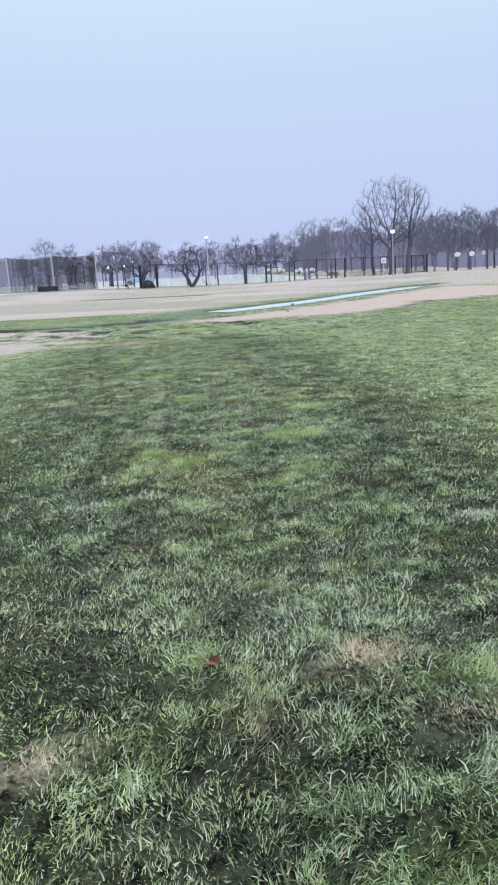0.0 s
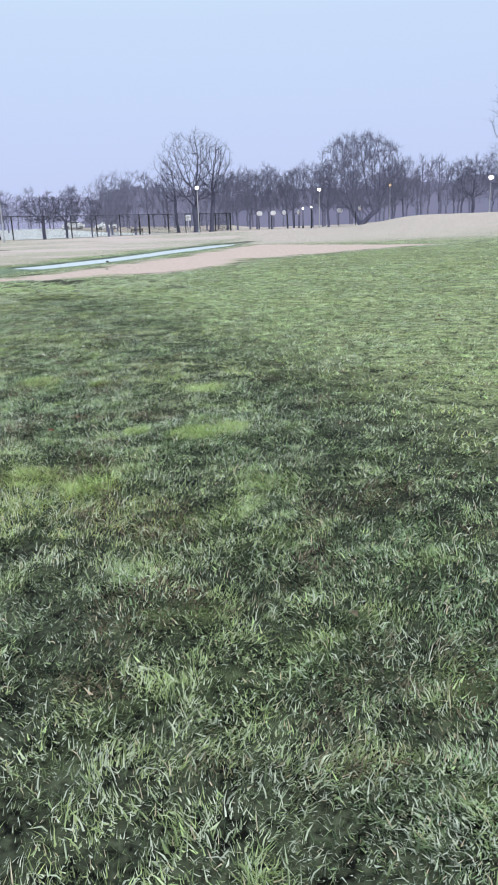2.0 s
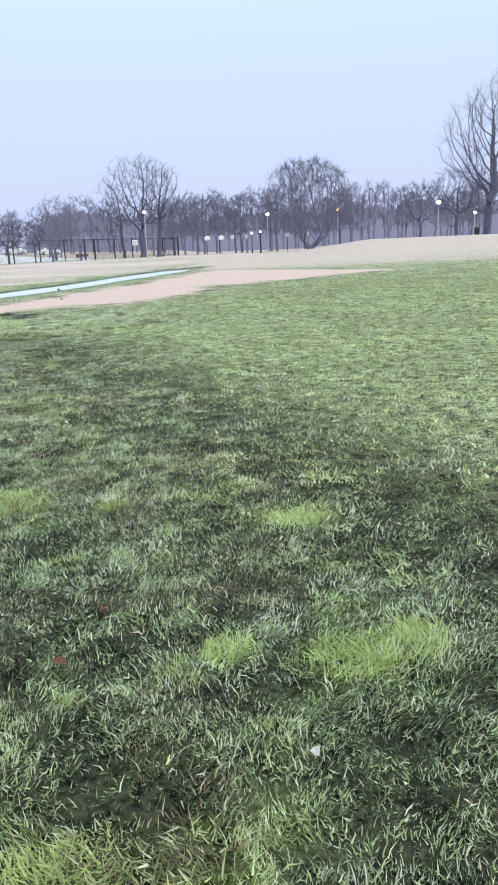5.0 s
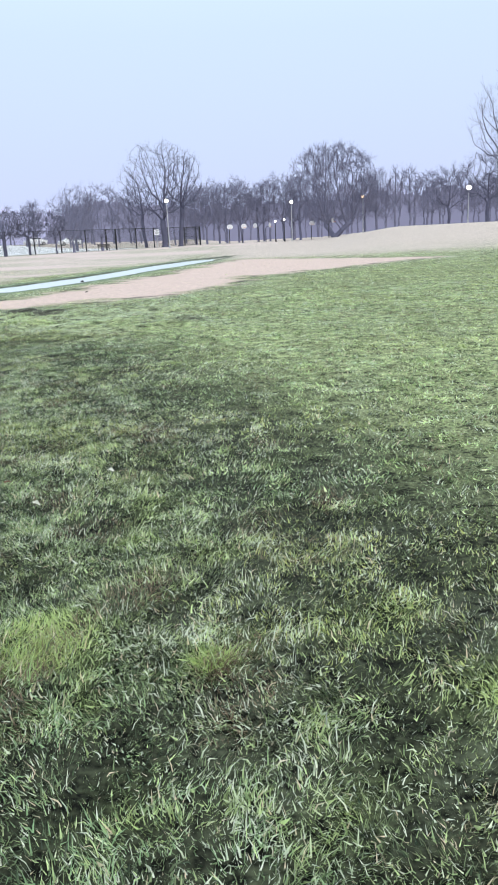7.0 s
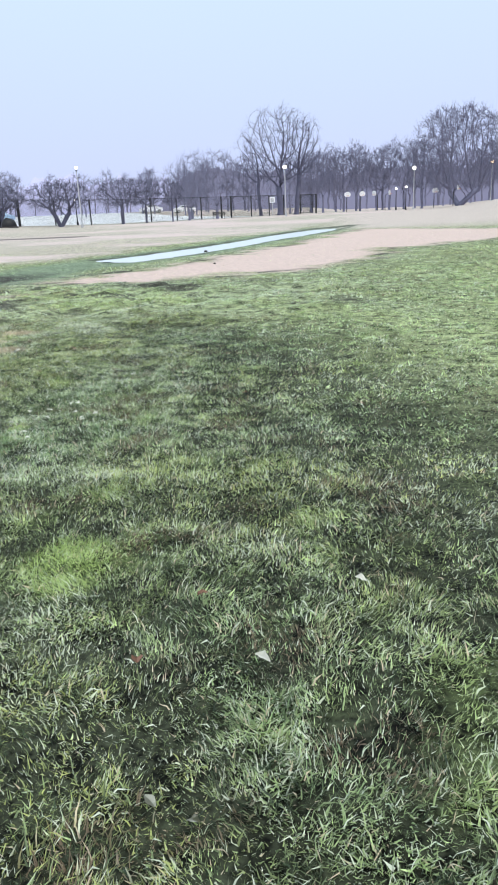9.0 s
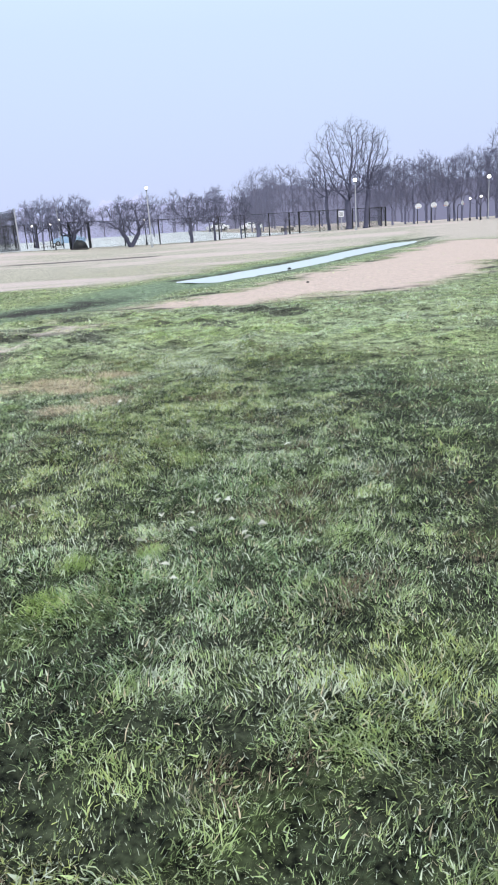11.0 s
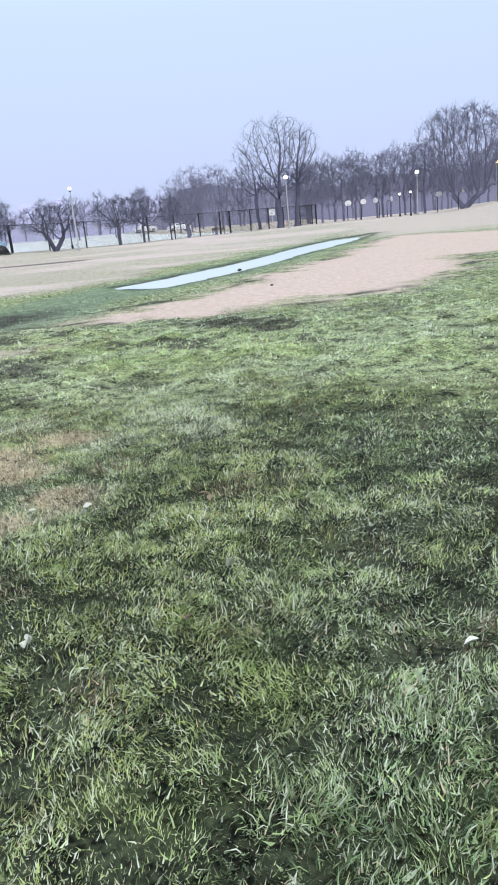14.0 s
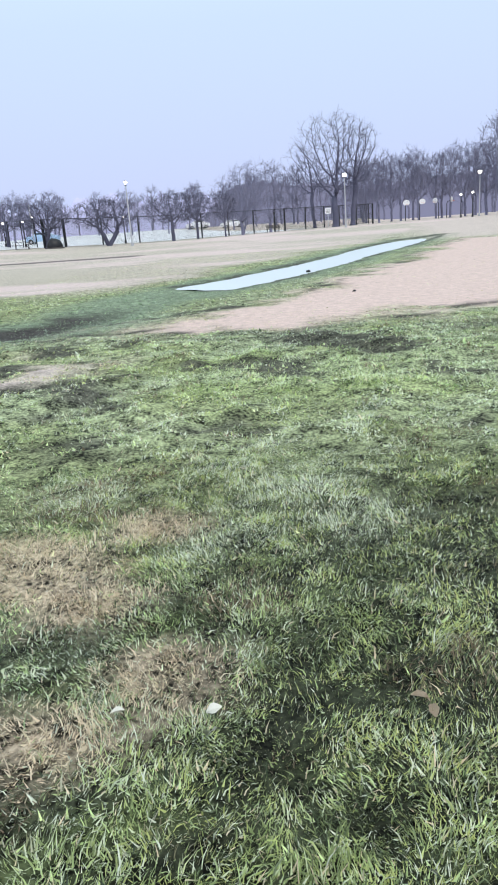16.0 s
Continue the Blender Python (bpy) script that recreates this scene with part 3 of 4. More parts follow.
again(row_b, 3.4, 137, 1.05, 100, label="bare tree with a dense crown beside a larger one")
again(row, 15.0, 139, 0.98, 220)
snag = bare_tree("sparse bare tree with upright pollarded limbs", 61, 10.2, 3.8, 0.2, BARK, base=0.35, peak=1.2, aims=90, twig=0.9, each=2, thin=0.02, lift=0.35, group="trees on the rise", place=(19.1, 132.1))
again(snag, 21.9, 129.6, 0.85, 120)
again(row_b, 16.3, 134, 0.95, 55)
round_r = bare_tree("rounded bare tree on the grassy rise", 66, 8.4, 8.4, 0.22, BARK_DARK, base=0.3, peak=1.0, blunt=0.5, aims=420, twig=0.8, each=4, group="trees on the rise", place=(25.2, 120.6))
again(round_r, 26.9, 106.7, 1.12, 200)
bare_tree("very tall bare tree with fine hazy upper branches", 71, 18.0, 11.5, 0.44, BARK_DARK, base=0.28, peak=1.15, blunt=0.5, aims=1500, twig=1.2, each=4, stems=2, lift=0.28, place=(28.2, 98.0))
again(round_r, 33, 112, 1.1, 20)
again(round_r, 39, 108, 1.2, 300)

# woods farther off, their mist only a tint in the bark
far_a = bare_tree("far bare tree with haze tinted into its bark", 81, 10.8, 6.4, 0.2, BARK, base=0.25, blunt=0.5, aims=95, twig=1.2, each=3, thin=0.028, lift=0.2, group="far woods", place=(-17, 158))
far_b = bare_tree("far bare tree with haze tinted into its bark", 83, 10.8, 5.4, 0.2, BARK, base=0.22, peak=1.2, blunt=0.6, aims=95, twig=1.2, each=3, thin=0.028, lift=0.3, group="far woods", place=(-30, 160))
for i in range(64):
    a = radians(rng.uniform(-36, 24))
    d = rng.uniform(146, 215)
    x, y = -6 + d * math.sin(a), 12 + d * math.cos(a)
    low = 0.72 if a < radians(-13) else 0.95
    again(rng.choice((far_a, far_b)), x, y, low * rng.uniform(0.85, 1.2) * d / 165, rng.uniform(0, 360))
for i in range(16):
    x, y = rng.uniform(-76, -36), rng.uniform(120, 150)
    again(rng.choice((far_a, far_b)), x, y, rng.uniform(0.5, 0.7), rng.uniform(0, 360), label="far bare tree beyond the courts")
for x, y, k in ((-78, 96, 0.62), (-72, 103, 0.7), (-66, 100, 0.55), (-70, 94, 0.5), (-62, 108, 0.62), (-84, 100, 0.7)):
    again(rng.choice((row, row_b)), x, y, k, rng.uniform(0, 360), wide=1.25, label="haze-tinted bare tree behind the batting cage")
for i in range(14):
    a = radians(rng.uniform(3, 25))
    d = rng.uniform(150, 200)
    x, y = -6 + d * math.sin(a), 12 + d * math.cos(a)
    again(rng.choice((far_a, far_b)), x, y, rng.uniform(0.85, 1.2), rng.uniform(0, 360))


# ---- fence, lamps and park things ----
def along(k):
    return FENCE_A + (FENCE_B - FENCE_A) * k


def post_at(bm, x, y, z, tall, r):
    tube(bm, [(x, y, z - 0.2), (x, y, z + tall - 0.04), (x, y, z + tall)], [r, r, r * 0.6], 6)
    return bm


fence = thing("fence", "tall black chain-link fence with steel posts round a court", "fence", (FENCE_A.x, FENCE_A.y, zed(FENCE_A.x, FENCE_A.y)))
z_at = lambda x, y: zed(x, y) - zed(FENCE_A.x, FENCE_A.y)
STOPS = [0, 0.045, 0.13, 0.22, 0.31, 0.39, 0.47, 0.55, 0.62, 0.655, 0.73, 0.80, 0.86, 0.93, 1.0]
tops = []
for k in STOPS:
    p = along(k)
    x, y = p.x - FENCE_A.x, p.y - FENCE_A.y
    z = z_at(p.x, p.y)
    tops.append(Vector((x, y, z)))
    part("post", post_at(bmesh.new(), x, y, z, 3.05, 0.17 if k in (0, 0.045) else 0.13 if k in (1.0, 0.62, 0.655) else 0.09), STEEL, fence)
for a, b in zip(tops, tops[1:]):
    part("rail", tube(bmesh.new(), [a + Vector((0, 0, 3.0)), b + Vector((0, 0, 3.0))], 0.035, 5), STEEL, fence)
    wires, length = [], (b - a).length
    flat = (b - a) / length
    n = int(length / 0.12)
    for i in range(-25, n):
        for sign in (1, -1):
            u0 = i * 0.12 if sign > 0 else i * 0.12 + 2.9
            u1 = u0 + sign * 2.9
            lo, hi = max(0.0, min(u0, u1)), min(length, max(u0, u1))
            if hi - lo < 0.05:
                continue
            za = 0.08 + (lo - u0) * sign
            zb = 0.08 + (hi - u0) * sign
            wires.append((np.array(a + flat * lo + Vector((0, 0, za))), np.array(a + flat * hi + Vector((0, 0, zb))), 0.006, 0.006))
    part("wire_mesh", sticks("wire_mesh", wires, 3, STEEL), STEEL, fence)

# the fence's far run behind the picnic table
run = thing("fence", "black chain-link fence run behind the picnic table", "fence", (-49.0, 90.0, zed(-49.0, 90.0)))
spots = []
for k in range(8):
    x, y = -49.0 - k * 2.6, 90.0 + k * 1.6
    p = Vector((x + 49.0, y - 90.0, zed(x, y) - zed(-49.0, 90.0)))
    spots.append(p)
    part("post", post_at(bmesh.new(), p.x, p.y, p.z, 3.0, 0.07), STEEL, run)
for a, b in zip(spots, spots[1:]):
    part("rail", tube(bmesh.new(), [a + Vector((0, 0, 2.95)), b + Vector((0, 0, 2.95))], 0.035, 5), STEEL, run)
    part("wire_mesh", sticks("wire_mesh", [(np.array(a.lerp(b, k / 26) + Vector((0, 0, 0.1))), np.array(a.lerp(b, k / 26) + Vector((0, 0, 2.9))), 0.006, 0.006) for k in range(27)], 3, STEEL), STEEL, run)

# the darker return of the fence with a framed gate
gate = thing("gate", "framed steel gate at the end of the fence", "gate", (-15.6, 130.9, zed(-15.6, 130.9)), 50)
for x in (-1.6, 1.6):
    part("gate_post", post_at(bmesh.new(), x, 0, 0, 3.0, 0.06), STEEL, gate)
for z in (0.15, 1.5, 2.9):
    part("rail", tube(bmesh.new(), [(-1.6, 0, z), (1.6, 0, z)], 0.025, 6), STEEL, gate)
part("wire_mesh", sticks("wire_mesh", [(np.array((x, 0, 0.15)), np.array((x, 0, 2.9)), 0.006, 0.006) for x in np.arange(-1.55, 1.6, 0.07)], 3, STEEL), STEEL, gate)


def street_lamp(x, y, tall, glowing, label, head=0.28, pole=ALU, arm=0.0, group="park lamps"):
    ob = thing("street_lamp", label, "lamp", (x, y, zed(x, y)), group=group)
    part("base", tube(bmesh.new(), [(0, 0, -0.1), (0, 0, 0.35), (0, 0, 0.42)], [0.14, 0.13, 0.08], 10), pole, ob)
    part("pole", tube(bmesh.new(), [(0, 0, 0.4), (0, 0, tall * 0.6), (0, 0, tall - 0.3)], [0.075, 0.065, 0.05], 8), pole, ob)
    part("collar", tube(bmesh.new(), [(0, 0, tall - 0.34), (0, 0, tall - 0.24)], [0.09, 0.11], 10), STEEL, ob)
    part("globe", ball(bmesh.new(), (0, 0, tall), head, head, head * 0.9), glowing, ob, "lit globe", True)
    part("cap", tube(bmesh.new(), [(0, 0, tall + head * 0.72), (0, 0, tall + head * 0.95), (0, 0, tall + head * 1.1)], [head * 0.75, head * 0.4, 0.03], 12), STEEL, ob)
    return ob


street_lamp(-35.0, 83.3, 6.0, LAMP_COOL, "tall lit park lamp on a slim pole by the fence", 0.17)
street_lamp(-15.7, 104.7, 6.0, LAMP_COOL, "tall lit park lamp on a pale pole", 0.24)
street_lamp(1.5, 126.3, 6.0, LAMP_COOL, "tall lit park lamp beside the hoops", 0.27)
street_lamp(13.8, 132.9, 5.8, LAMP_WARM, "amber lit park lamp among bare trees", 0.24)
street_lamp(24.5, 107.4, 4.6, LAMP_COOL, "lit park lamp on the grassy rise", 0.32)
street_lamp(34.7, 124.0, 3.6, LAMP_COOL, "lit park lamp behind the tall tree", 0.27)
street_lamp(0.1, 119.8, 3.2, LAMP_COOL, "small lit lamp on a dark post", 0.15, STEEL, group="small post lamps")
street_lamp(-1.2, 123.8, 3.1, LAMP_COOL, "small lit lamp on a dark post", 0.15, STEEL, group="small post lamps")
for x, y, tall in ((-41.2, 97, 3.0), (-51.5, 92, 2.9), (-57.0, 97, 2.8), (-60, 110, 3.4)):
    street_lamp(x, y, tall, LAMP_COOL, "small lit lamp beyond the court fence", 0.13, STEEL, group="small post lamps")


def fan_board(r, depth):
    """A fan-shaped backboard: flat foot, rounded top."""
    bm = bmesh.new()
    rim = [(-r * 0.62, -r * 0.62), (r * 0.62, -r * 0.62)] + [(r * math.cos(t), r * 0.85 * math.sin(t)) for t in np.linspace(-0.25, math.pi + 0.25, 17)]
    front = [bm.verts.new((x, -depth / 2, z)) for x, z in rim]
    back = [bm.verts.new((x, depth / 2, z)) for x, z in rim]
    bm.faces.new(front)
    bm.faces.new(back[::-1])
    for i in range(len(rim)):
        j = (i + 1) % len(rim)
        bm.faces.new((front[j], front[i], back[i], back[j]))
    return bm


def hoop(x, y, turn, label):
    ob = thing("basketball_hoop", label, "basketball hoop", (x, y, zed(x, y)), turn, "basketball hoops")
    part("pole", tube(bmesh.new(), [(0, 0.9, -0.1), (0, 0.9, 2.5), (0, 0.75, 2.85), (0, 0.1, 3.1)], [0.08, 0.07, 0.065, 0.05], 8), STEEL, ob)
    b = part("backboard", fan_board(0.62, 0.05), WHITE, ob, "white fan-shaped board")
    b.location = (0, 0, 3.15)
    r = part("rim", bmesh.new(), ORANGE, ob, "orange steel ring")
    bm = bmesh.new()
    for i in range(16):
        t0, t1 = 2 * math.pi * i / 16, 2 * math.pi * (i + 1) / 16
        tube(bm, [(0.23 * math.cos(t0), -0.33 + 0.23 * math.sin(t0), 2.95), (0.23 * math.cos(t1), -0.33 + 0.23 * math.sin(t1), 2.95)], 0.02, 5)
    bm.to_mesh(r.data)
    bm.free()
    sq = bmesh.new()
    for x0, z0, x1, z1 in ((-0.3, 2.95, 0.3, 2.97), (-0.3, 3.38, 0.3, 3.40), (-0.3, 2.97, -0.28, 3.38), (0.28, 2.97, 0.3, 3.38)):
        box(sq, x0, -0.04, z0, x1, -0.028, z1)
    part("target_square", sq, ALU, ob)
    ob.scale = (0.85, 0.85, 0.85)
    return ob


for x, y, a in ((-8.8, 132.8, 12), (-6.4, 132.8, 30), (-4.5, 133.5, -50), (-2.0, 133.5, 70), (5.2, 132.5, 10), (8.3, 128.3, 60)):
    hoop(x, y, a, "white fan-shaped basketball backboard on a dark pole")


def bench(x, y, turn):
    ob = thing("bench", "grey wooden park bench facing the field", "bench", (x, y, zed(x, y)), turn)
    for i in range(4):
        part("seat_slat", box(bmesh.new(), -0.9, -0.22 + i * 0.12, 0.43, 0.9, -0.12 + i * 0.12, 0.47, 0.008), WOOD, ob)
    for i in range(3):
        part("back_slat", box(bmesh.new(), -0.9, 0.27 + i * 0.03, 0.56 + i * 0.13, 0.9, 0.30 + i * 0.03, 0.66 + i * 0.13, 0.008), WOOD, ob)
    for sx in (-0.75, 0.75):
        bm = bmesh.new()
        tube(bm, [(sx, -0.2, -0.05), (sx, -0.2, 0.43)], 0.03, 6)
        tube(bm, [(sx, 0.22, -0.05), (sx, 0.26, 0.45), (sx, 0.37, 0.95)], 0.03, 6)
        part("leg", bm, STEEL, ob)


bench(-25.6, 109.5, 12)


def picnic_table(x, y, turn):
    ob = thing("picnic_table", "dark wooden picnic table with fixed benches", "picnic table", (x, y, zed(x, y)), turn)
    for i in range(5):
        part("top_board", box(bmesh.new(), -0.95, -0.38 + i * 0.155, 0.72, 0.95, -0.24 + i * 0.155, 0.76, 0.006), WOOD, ob)
    for sy in (-0.75, 0.6):
        part("seat_board", box(bmesh.new(), -0.95, sy, 0.43, 0.95, sy + 0.16, 0.47, 0.006), WOOD, ob)
    for sx in (-0.65, 0.65):
        bm = bmesh.new()
        tube(bm, [(sx, -0.7, -0.05), (sx, -0.25, 0.72)], 0.045, 4)
        tube(bm, [(sx, 0.7, -0.05), (sx, 0.25, 0.72)], 0.045, 4)
        tube(bm, [(sx, -0.75, 0.40), (sx, 0.75, 0.40)], 0.04, 4)
        part("frame", bm, WOOD, ob)


picnic_table(-48.1, 85.1, 25)

heap = thing("covered_heap", "rounded heap under a black tarpaulin beside the fence", "heap", (-44.6, 85.6, zed(-44.6, 85.6)), 20)
bm = bmesh.new()
ball(bm, (0, 0, 0.25), 0.85, 0.7, 0.75, 22, 14)
for v in bm.verts:
    v.co += v.co.normalized() * 0.09 * noise.noise(v.co * 2.7)
    v.co.z = max(v.co.z, -0.06)
part("tarpaulin", bm, TARP, heap, smooth=True)
part("weight_board", box(bmesh.new(), -0.95, -0.75, -0.04, 1.1, -0.6, 0.12, 0.01), WOOD, heap)

crate = thing("storage_box", "long dark storage box standing on the field edge", "storage box", (-57.5, 81.8, zed(-57.5, 81.8)), 35)
part("body", box(bmesh.new(), -1.3, -0.4, -0.03, 1.3, 0.4, 0.62, 0.03), STEEL, crate)
part("lid", box(bmesh.new(), -1.34, -0.44, 0.625, 1.34, 0.44, 0.72, 0.03), STEEL, crate)

bin_ = thing("litter_bin", "dark round litter bin at the foot of a tree", "bin", (26.1, 95.2, zed(26.1, 95.2)))
part("drum", tube(bmesh.new(), [(0, 0, -0.03), (0, 0, 0.1), (0, 0, 0.75)], [0.28, 0.3, 0.33], 14), STEEL, bin_)
part("lid", tube(bmesh.new(), [(0, 0, 0.755), (0, 0, 0.85), (0, 0, 0.92)], [0.35, 0.3, 0.12], 14), STEEL, bin_)

board = thing("notice_board", "small white notice on a post by the fence", "sign", (-19.6, 120.6, zed(-19.6, 120.6)), 10)
part("post", post_at(bmesh.new(), 0, 0.06, 0, 2.6, 0.05), ALU, board)
part("panel", box(bmesh.new(), -0.4, -0.03, 1.9, 0.4, 0.0, 2.7, 0.01), WHITE, board)
for z in (2.05, 2.2, 2.35, 2.5):
    part("text_bar", box(bmesh.new(), -0.28, -0.036, z, 0.28, -0.031, z + 0.05), STEEL, board)


def parked_car(x, y, turn, paint, label):
    ob = thing("parked_car", label, "car", (x, y, zed(x, y) + 0.03), turn, "cars beyond the court")
    bm = bmesh.new()
    prof = [(-2.1, 0.3), (-2.15, 0.75), (-1.9, 0.95), (-1.2, 1.0), (-0.6, 1.42), (0.7, 1.45), (1.5, 1.0), (2.1, 0.92), (2.15, 0.4), (2.0, 0.28)]
    a = [bm.verts.new((px, -0.85 if pz < 1.1 else -0.66, pz)) for px, pz in prof]
    b = [bm.verts.new((px, 0.85 if pz < 1.1 else 0.66, pz)) for px, pz in prof]
    bm.faces.new(a)
    bm.faces.new(b[::-1])
    for i in range(len(prof)):
        j = (i + 1) % len(prof)
        bm.faces.new((a[j], a[i], b[i], b[j]))
    bmesh.ops.recalc_face_normals(bm, faces=bm.faces[:])
    bmesh.ops.bevel(bm, geom=bm.edges[:], offset=0.05, segments=2, affect="EDGES")
    part("body", bm, paint, ob)
    for sy in (-0.78, 0.75):
        part("side_window", box(bmesh.new(), -0.75, sy, 1.04, 0.95, sy + 0.03, 1.34, 0.01), GLASS_DARK, ob)
    for wx_ in (-1.35, 1.35):
        for wy_ in (-0.8, 0.8):
            w = part("wheel", tube(bmesh.new(), [(wx_, wy_ - 0.1, 0.31), (wx_, wy_ + 0.1, 0.31)], 0.31, 16), RUBBER, ob)
            part("rim", tube(bmesh.new(), [(wx_, wy_ - 0.115, 0.31), (wx_, wy_ + 0.115, 0.31)], 0.19, 12), ALU, w)


parked_car(-54.6, 102, 15, CAR_BLUE, "pale blue car parked beyond the court")
parked_car(-46.5, 146, 30, CAR_WHITE, "white car parked beyond the court")
parked_car(-41.0, 150, 30, CAR_WHITE, "white car parked beyond the court")

# batting cage: pale poles, sagging net
cage = thing("batting_cage", "batting cage of pale poles with a sagging dark net", "batting cage", (-57.0, 82.6, zed(-57.0, 82.6)))
CORNERS = [(-9.5, -5.2), (-4.8, -3.0), (0, 0), (4.9, 2.8)]
for dx, dy in [(-3.2, 5.6), (1.6, 8.2), (6.0, 10.5)] + CORNERS:
    z = zed(-57.0 + dx, 82.6 + dy) - zed(-57.0, 82.6)
    part("pole", post_at(bmesh.new(), dx, dy, z, 4.7, 0.07), ALU, cage)


def net_sheet(a, b, low):
    """Netting hung between two poles, its top edge sagging."""
    lines = []
    a, b = np.array(a, float), np.array(b, float)
    n = 90
    top = lambda k: 4.6 - low * 4 * k * (1 - k)
    for i in range(n + 1):
        k = i / n
        p = a + (b - a) * k
        lines.append((np.array((*p, 0.05)), np.array((*p, top(k))), 0.013, 0.013))
    for j in range(52):
        for i in range(11):
            k0, k1 = i / 11, (i + 1) / 11
            p, q = a + (b - a) * k0, a + (b - a) * k1
            lines.append((np.array((*p, top(k0) * (j + 1) / 52)), np.array((*q, top(k1) * (j + 1) / 52)), 0.013, 0.013))
    return sticks("net", lines, 3, NET)


for a, b in zip(CORNERS, CORNERS[1:]):
    part("net", net_sheet(a, b, 0.32), NET, cage)
part("net", net_sheet((0, 0), (1.6, 8.2), 0.3), NET, cage)
part("net", net_sheet((-4.8, -3.0), (-3.2, 5.6), 0.3), NET, cage)


def clod(x, y, size, label):
    bm = bmesh.new()
    bmesh.ops.create_icosphere(bm, subdivisions=3, radius=size)
    for v in bm.verts:
        v.co *= 1 + 0.5 * noise.noise(v.co * 3.1 / size + Vector((x, y, 0)))
        v.co.z *= 0.75
    m = bpy.data.meshes.new("clod")
    bm.to_mesh(m)
    bm.free()
    m.materials.append(TARP)
    ob = tagged(new("earth_clod", m), label, "clod", "clods of earth")
    ob.location = (x, y, zed(x, y) + size * 0.4)


clod(-11.0, 37.5, 0.07, "dark wet clod of earth at the water's edge")
clod(-8.9, 29.6, 0.035, "dark clod of earth on bare tan ground")


# ---- fallen leaves and pale scraps on the turf ----
def leaf_mesh(seed, size, material):
    rng = random.Random(seed)
    bm = bmesh.new()
    n = 5
    rows_ = []
    for i in range(n + 1):
        k = i / n
        w = 0.36 * size * math.sin(math.pi * min(0.97, 0.06 + 0.9 * k)) * rng.uniform(0.75, 1.15)
        z = 0.22 * size * math.sin(2.6 * k) * 0.6
        rows_.append([bm.verts.new(((k - 0.5) * size, y * w, z + abs(y) * w * rng.uniform(0.15, 0.7))) for y in (-1, 0, 1)])
    for a, b in zip(rows_, rows_[1:]):
        for j in range(2):
            bm.faces.new((a[j], b[j], b[j + 1], a[j + 1]))
    bmesh.ops.solidify(bm, geom=bm.faces[:], thickness=0.0015)
    m = bpy.data.meshes.new("leaf")
    bm.to_mesh(m)
    bm.free()
    m.materials.append(material)
    return m


LEAVES = {k: [leaf_mesh(i + 10 * j, 1.0, m) for i in range(3)] for j, (k, m) in enumerate((("red", LEAF_RED), ("tan", LEAF_TAN), ("pale", LEAF_PALE)))}
WORDS = {"red": "curled red-brown fallen leaf lying in the grass", "tan": "dry tan fallen leaf lying in the grass", "pale": "small bleached leaf scrap lying in the grass"}
rl = random.Random(5)


def drop_leaf(x, y, kind, size):
    ob = new("fallen_leaf", rl.choice(LEAVES[kind]))
    ob.matrix_world = pose(x, y, zed(x, y) + 0.042, rl.uniform(-22, 22), rl.uniform(-22, 22), rl.uniform(0, 360)) @ Matrix.Diagonal((size, size, size, 1))
    tagged(ob, WORDS[kind], "leaf", "fallen leaves")


for x, y in ((-6.84, 13.05), (-6.67, 13.06), (-6.57, 13.28), (-6.52, 13.28), (-6.58, 12.85), (-6.57, 12.8), (-6.23, 12.93), (-6.41, 12.96), (-6.29, 12.81),
             (-6.26, 12.75), (-5.96, 12.77), (-7.58, 12.93), (-6.06, 14.17), (-6.57, 12.41), (-6.48, 12.29), (-6.81, 12.68), (-7.25, 12.29), (-7.98, 14.31),
             (-6.38, 14.32), (-7.77, 13.05), (-8.26, 15.65), (-8.24, 15.54), (-8.57, 15.6), (-7.32, 14.93), (-7.97, 14.28), (-4.65, 9.26), (-4.52, 9.21),
             (-4.13, 10.49), (-4.45, 9.91), (-1.64, 7.49), (-2.3, 6.07), (-2.99, 4.71)):
    drop_leaf(x, y, "pale", rl.uniform(0.04, 0.06))
for x, y, s in ((-2.29, 3.29, 0.07), (-7.41, 14.46, 0.07), (-7.62, 15.80, 0.07), (-7.58, 15.74, 0.05), (-1.1, 3.91, 0.06)):
    drop_leaf(x, y, "tan", s)
for x, y, s in ((-1.08, 2.35, 0.09), (-3.22, 6.61, 0.06), (-3.13, 7.03, 0.05), (-5.17, 13.66, 0.06), (-4.75, 10.3, 0.05), (-4.88, 9.86, 0.06), (0.05, 2.6, 0.08)):
    drop_leaf(x, y, "red", s)


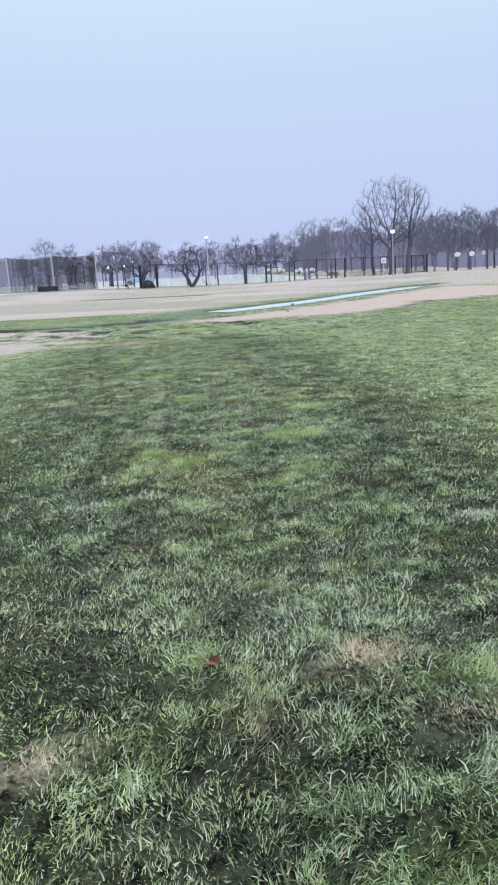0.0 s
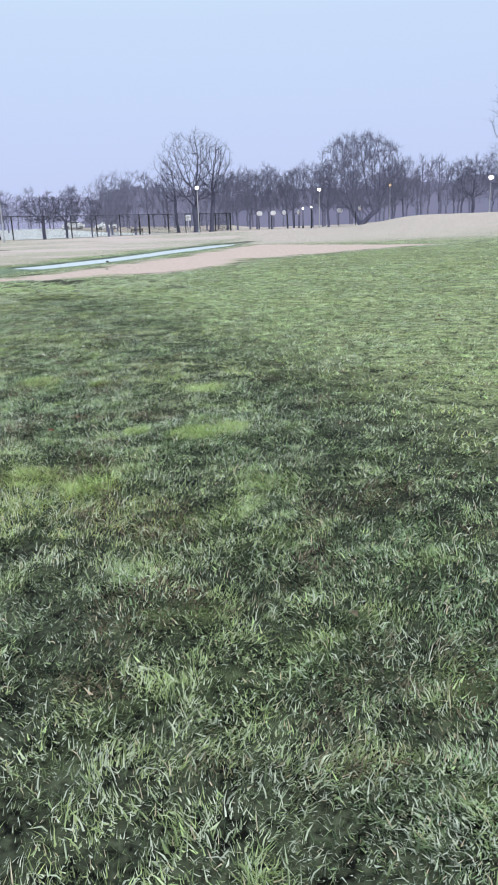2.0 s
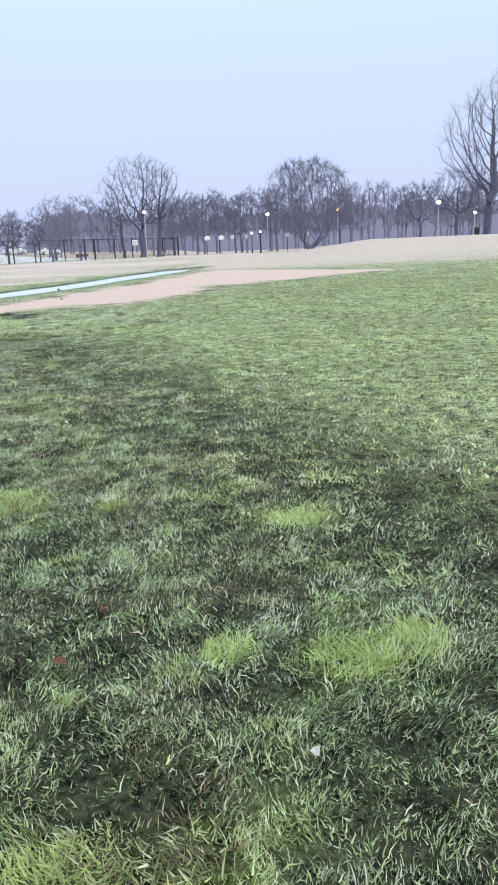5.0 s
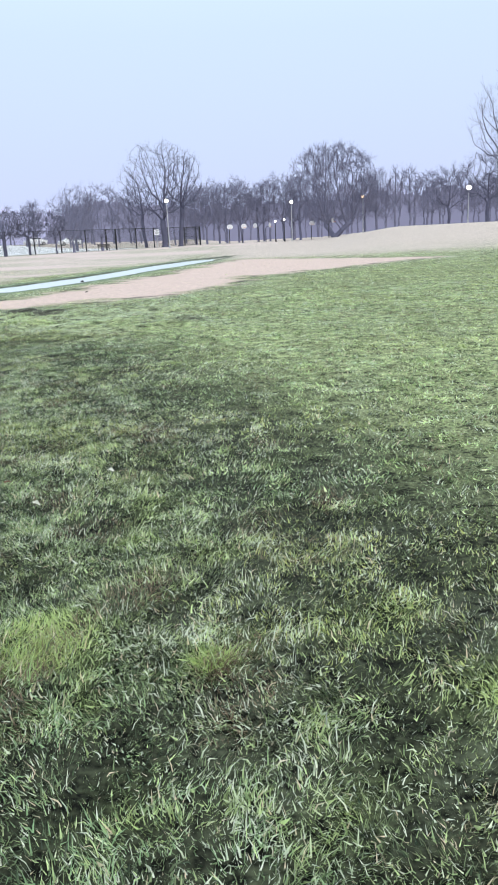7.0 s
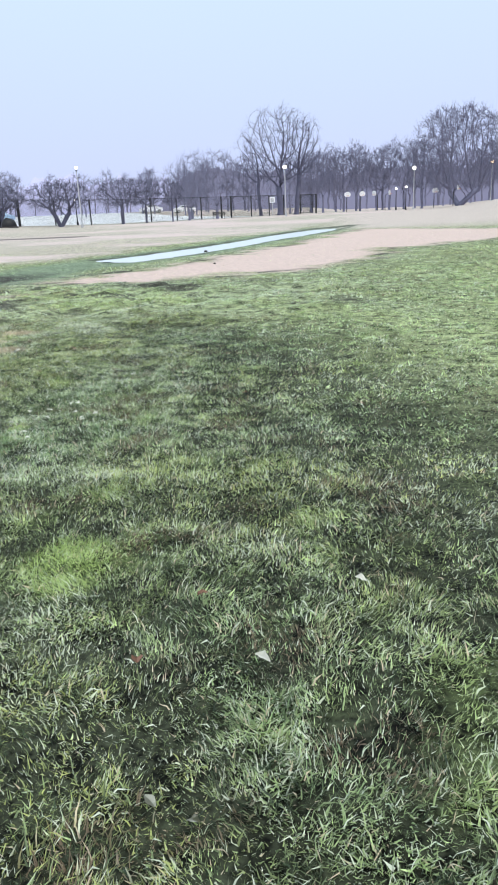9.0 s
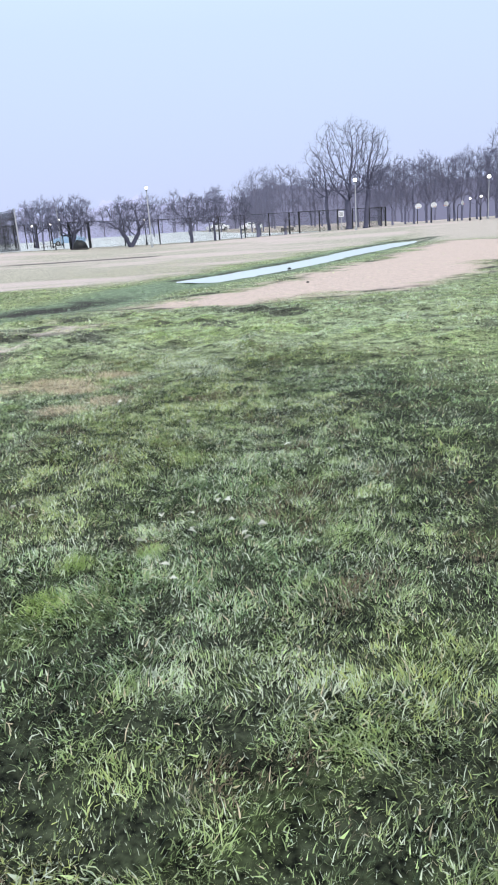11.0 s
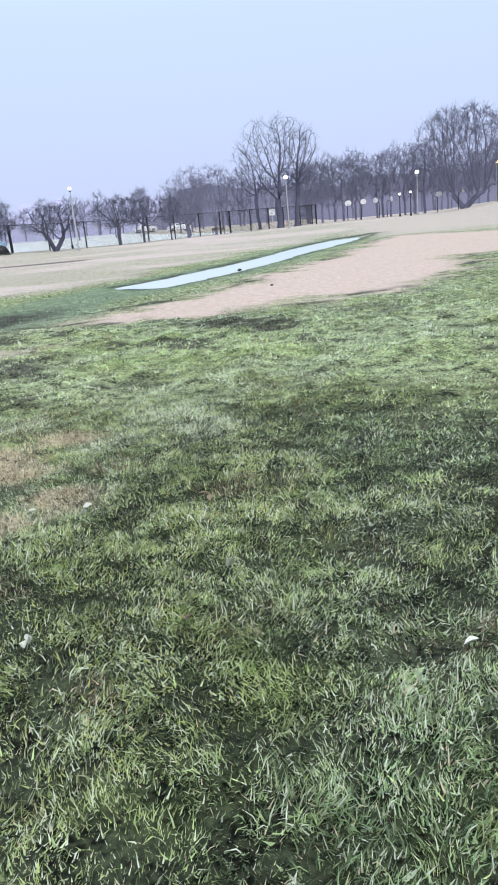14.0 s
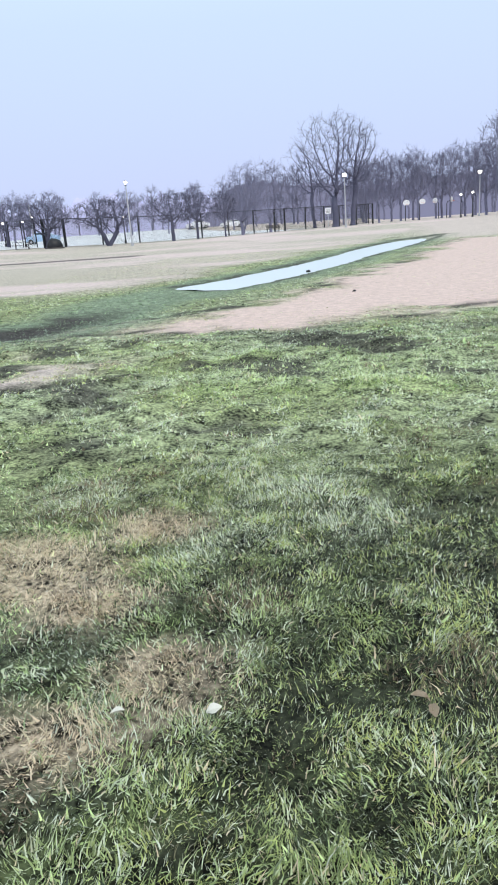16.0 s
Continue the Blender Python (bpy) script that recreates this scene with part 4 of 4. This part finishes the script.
# ---- the turf: blades of grass, thick along the walked line ----
def turf(seed, count, spread, blade_len, blade_w, segs, tint=1.0, clear=0.0, grain=0.11):
    g = np.random.default_rng(seed)
    x, y = spread(g, count)
    tan, mud, wet, pale, lush, straw = covers(x, y)
    keep = g.random(count) > np.maximum(tan * 0.72, mud * 0.85)
    keep &= outside(x, y, POOL) > 0.15
    if clear:
        keep &= off_line(x, y, [(0.5, 0.3), (-7.3, 15.6)]) > clear * g.uniform(0.4, 1.3, count)
    keep &= g.random(count) < 0.7 + 0.3 * step(0.38, 0.58, rough_wave(x, y, 0.17, 93))
    x, y, tan, mud, wet, pale, lush, straw = (a[keep] for a in (x, y, tan, mud, wet, pale, lush, straw))
    n = len(x)
    z = height(x, y) - 0.006
    patch = rough_wave(x, y, 0.22, 91)
    size = blade_len * g.uniform(0.4, 1.25, n) * (0.5 + 1.0 * patch) * (1 - 0.5 * tan) * (1 + 0.3 * lush)
    comb = 2 * math.pi * g.random(n)
    swirl = 4 * math.pi * rough_wave(x, y, 0.3, 95)
    comb = np.where(g.random(n) < 0.55, swirl + g.normal(0, 0.6, n), comb)
    lean = g.uniform(0.3, 1.45, n) if segs == 2 else g.uniform(0.6, 1.6, n)
    dx, dy = np.cos(comb), np.sin(comb)
    face = comb + math.pi / 2 + g.normal(0, 0.6, n)
    w = blade_w * g.uniform(0.55, 1.35, n) / 2
    root = np.stack([x, y, z], 1)
    side = np.stack([np.cos(face) * w, np.sin(face) * w, w * g.normal(0, 0.5, n)], 1)
    mid = root + np.stack([dx * size * 0.45 * np.sin(lean * 0.6), dy * size * 0.45 * np.sin(lean * 0.6), size * 0.5 * np.cos(lean * 0.6)], 1)
    tip = mid + np.stack([dx * size * 0.55 * np.sin(lean * 1.3), dy * size * 0.55 * np.sin(lean * 1.3), size * 0.5 * np.cos(lean * 1.3)], 1)
    # noise darkens some clumps and pales others, for shaded gaps against lit tips
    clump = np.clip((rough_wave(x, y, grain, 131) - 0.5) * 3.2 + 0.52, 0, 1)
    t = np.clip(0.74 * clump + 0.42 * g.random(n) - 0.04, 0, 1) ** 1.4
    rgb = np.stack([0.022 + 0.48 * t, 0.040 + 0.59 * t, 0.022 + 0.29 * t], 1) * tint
    hue = rough_wave(x, y, 1.3, 99)
    rgb = blend(rgb, (0.56, 0.60, 0.20), step(0.46, 0.72, hue) * (g.random(n) < 0.55) * t)
    rgb = blend(rgb, (0.16, 0.34, 0.19), step(0.52, 0.3, hue) * (g.random(n) < 0.5) * 0.7 * t)
    rgb = blend(rgb, (0.82, 0.87, 0.75), np.clip((g.random(n) < 0.05 + 0.30 * t + 0.5 * pale) * g.uniform(0.4, 1, n), 0, 1))
    rgb = blend(rgb, (0.53, 0.67, 0.25), np.clip(lush * 1.1, 0, 1) * (g.random(n) < 0.85) * g.uniform(0.55, 1, n))
    rgb = blend(rgb, (0.20, 0.15, 0.10), step(0.56, 0.72, rough_wave(x, y, 0.4, 119)) * (g.random(n) < 0.4))
    rgb = blend(rgb, (0.80, 0.66, 0.50), np.clip((g.random(n) < 0.04 + 0.75 * tan + 0.9 * straw) * 1.0, 0, 1) * g.uniform(0.6, 1, n))
    rgb = blend(rgb, (0.24, 0.35, 0.25), wet * 0.7 * (1 - tan))
    if segs == 2:
        verts = np.stack([root - side, root + side, mid + side * 0.8, mid - side * 0.8, tip], 1).reshape(-1, 3)
        b = (np.arange(n) * 5)[:, None]
        tris = (b + np.array([[0, 1, 2, 0, 2, 3, 3, 2, 4]])).reshape(-1)
        rgb = np.repeat(rgb, 5, 0)
    else:
        verts = np.stack([root - side, root + side, tip * 0.7 + mid * 0.3], 1).reshape(-1, 3)
        tris = np.arange(n * 3)
        rgb = np.repeat(rgb, 3, 0)
    m = mesh_of("grass", verts, tris, 3, [BLADE])
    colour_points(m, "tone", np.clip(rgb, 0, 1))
    return tagged(new("grass", m), "short wet winter grass in mixed greens and straw", "grass", kind="stuff")


HEADING = np.array([-0.48, 0.877])
ASIDE = np.array([0.877, 0.48])


def strip(lo, hi, left, right):
    def spread(g, n):
        a, b = g.uniform(lo, hi, n), g.uniform(left, right, n)
        return a * HEADING[0] + b * ASIDE[0], a * HEADING[1] + b * ASIDE[1]
    return spread


def beside(lo, hi, centre, wide):
    """Thick along the walked line and thinning out on both sides of it."""
    def spread(g, n):
        a, b = g.uniform(lo, hi, n), centre + np.clip(g.normal(0, wide, n), -3 * wide, 3 * wide)
        return a * HEADING[0] + b * ASIDE[0], a * HEADING[1] + b * ASIDE[1]
    return spread


def field(x0, x1, y0, y1):
    def spread(g, n):
        return g.uniform(x0, x1, n), g.uniform(y0, y1, n)
    return spread


def tufts(g, n):
    """Close round the bright tufts."""
    pick = np.array(TUFTS)[g.integers(0, len(TUFTS), n)]
    return pick[:, 0] + g.normal(0, 0.5, n) * pick[:, 2], pick[:, 1] + g.normal(0, 0.5, n) * pick[:, 2]


turf(1, 90000, beside(-0.2, 20, 0.65, 0.95), 0.058, 0.0048, 2)
turf(5, 1120000, beside(-0.2, 20.5, 0.65, 1.1), 0.042, 0.0054, 1, 1.08, 0.0, 0.075)
# outer blades tinted brighter, standing in for lit tips seen at a low angle
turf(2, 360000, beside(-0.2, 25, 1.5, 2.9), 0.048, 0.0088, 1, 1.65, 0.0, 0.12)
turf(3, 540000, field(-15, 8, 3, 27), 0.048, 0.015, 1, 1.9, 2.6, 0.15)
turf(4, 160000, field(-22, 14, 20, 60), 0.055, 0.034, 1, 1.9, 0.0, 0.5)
turf(6, 11000, tufts, 0.052, 0.0060, 1, 1.1)
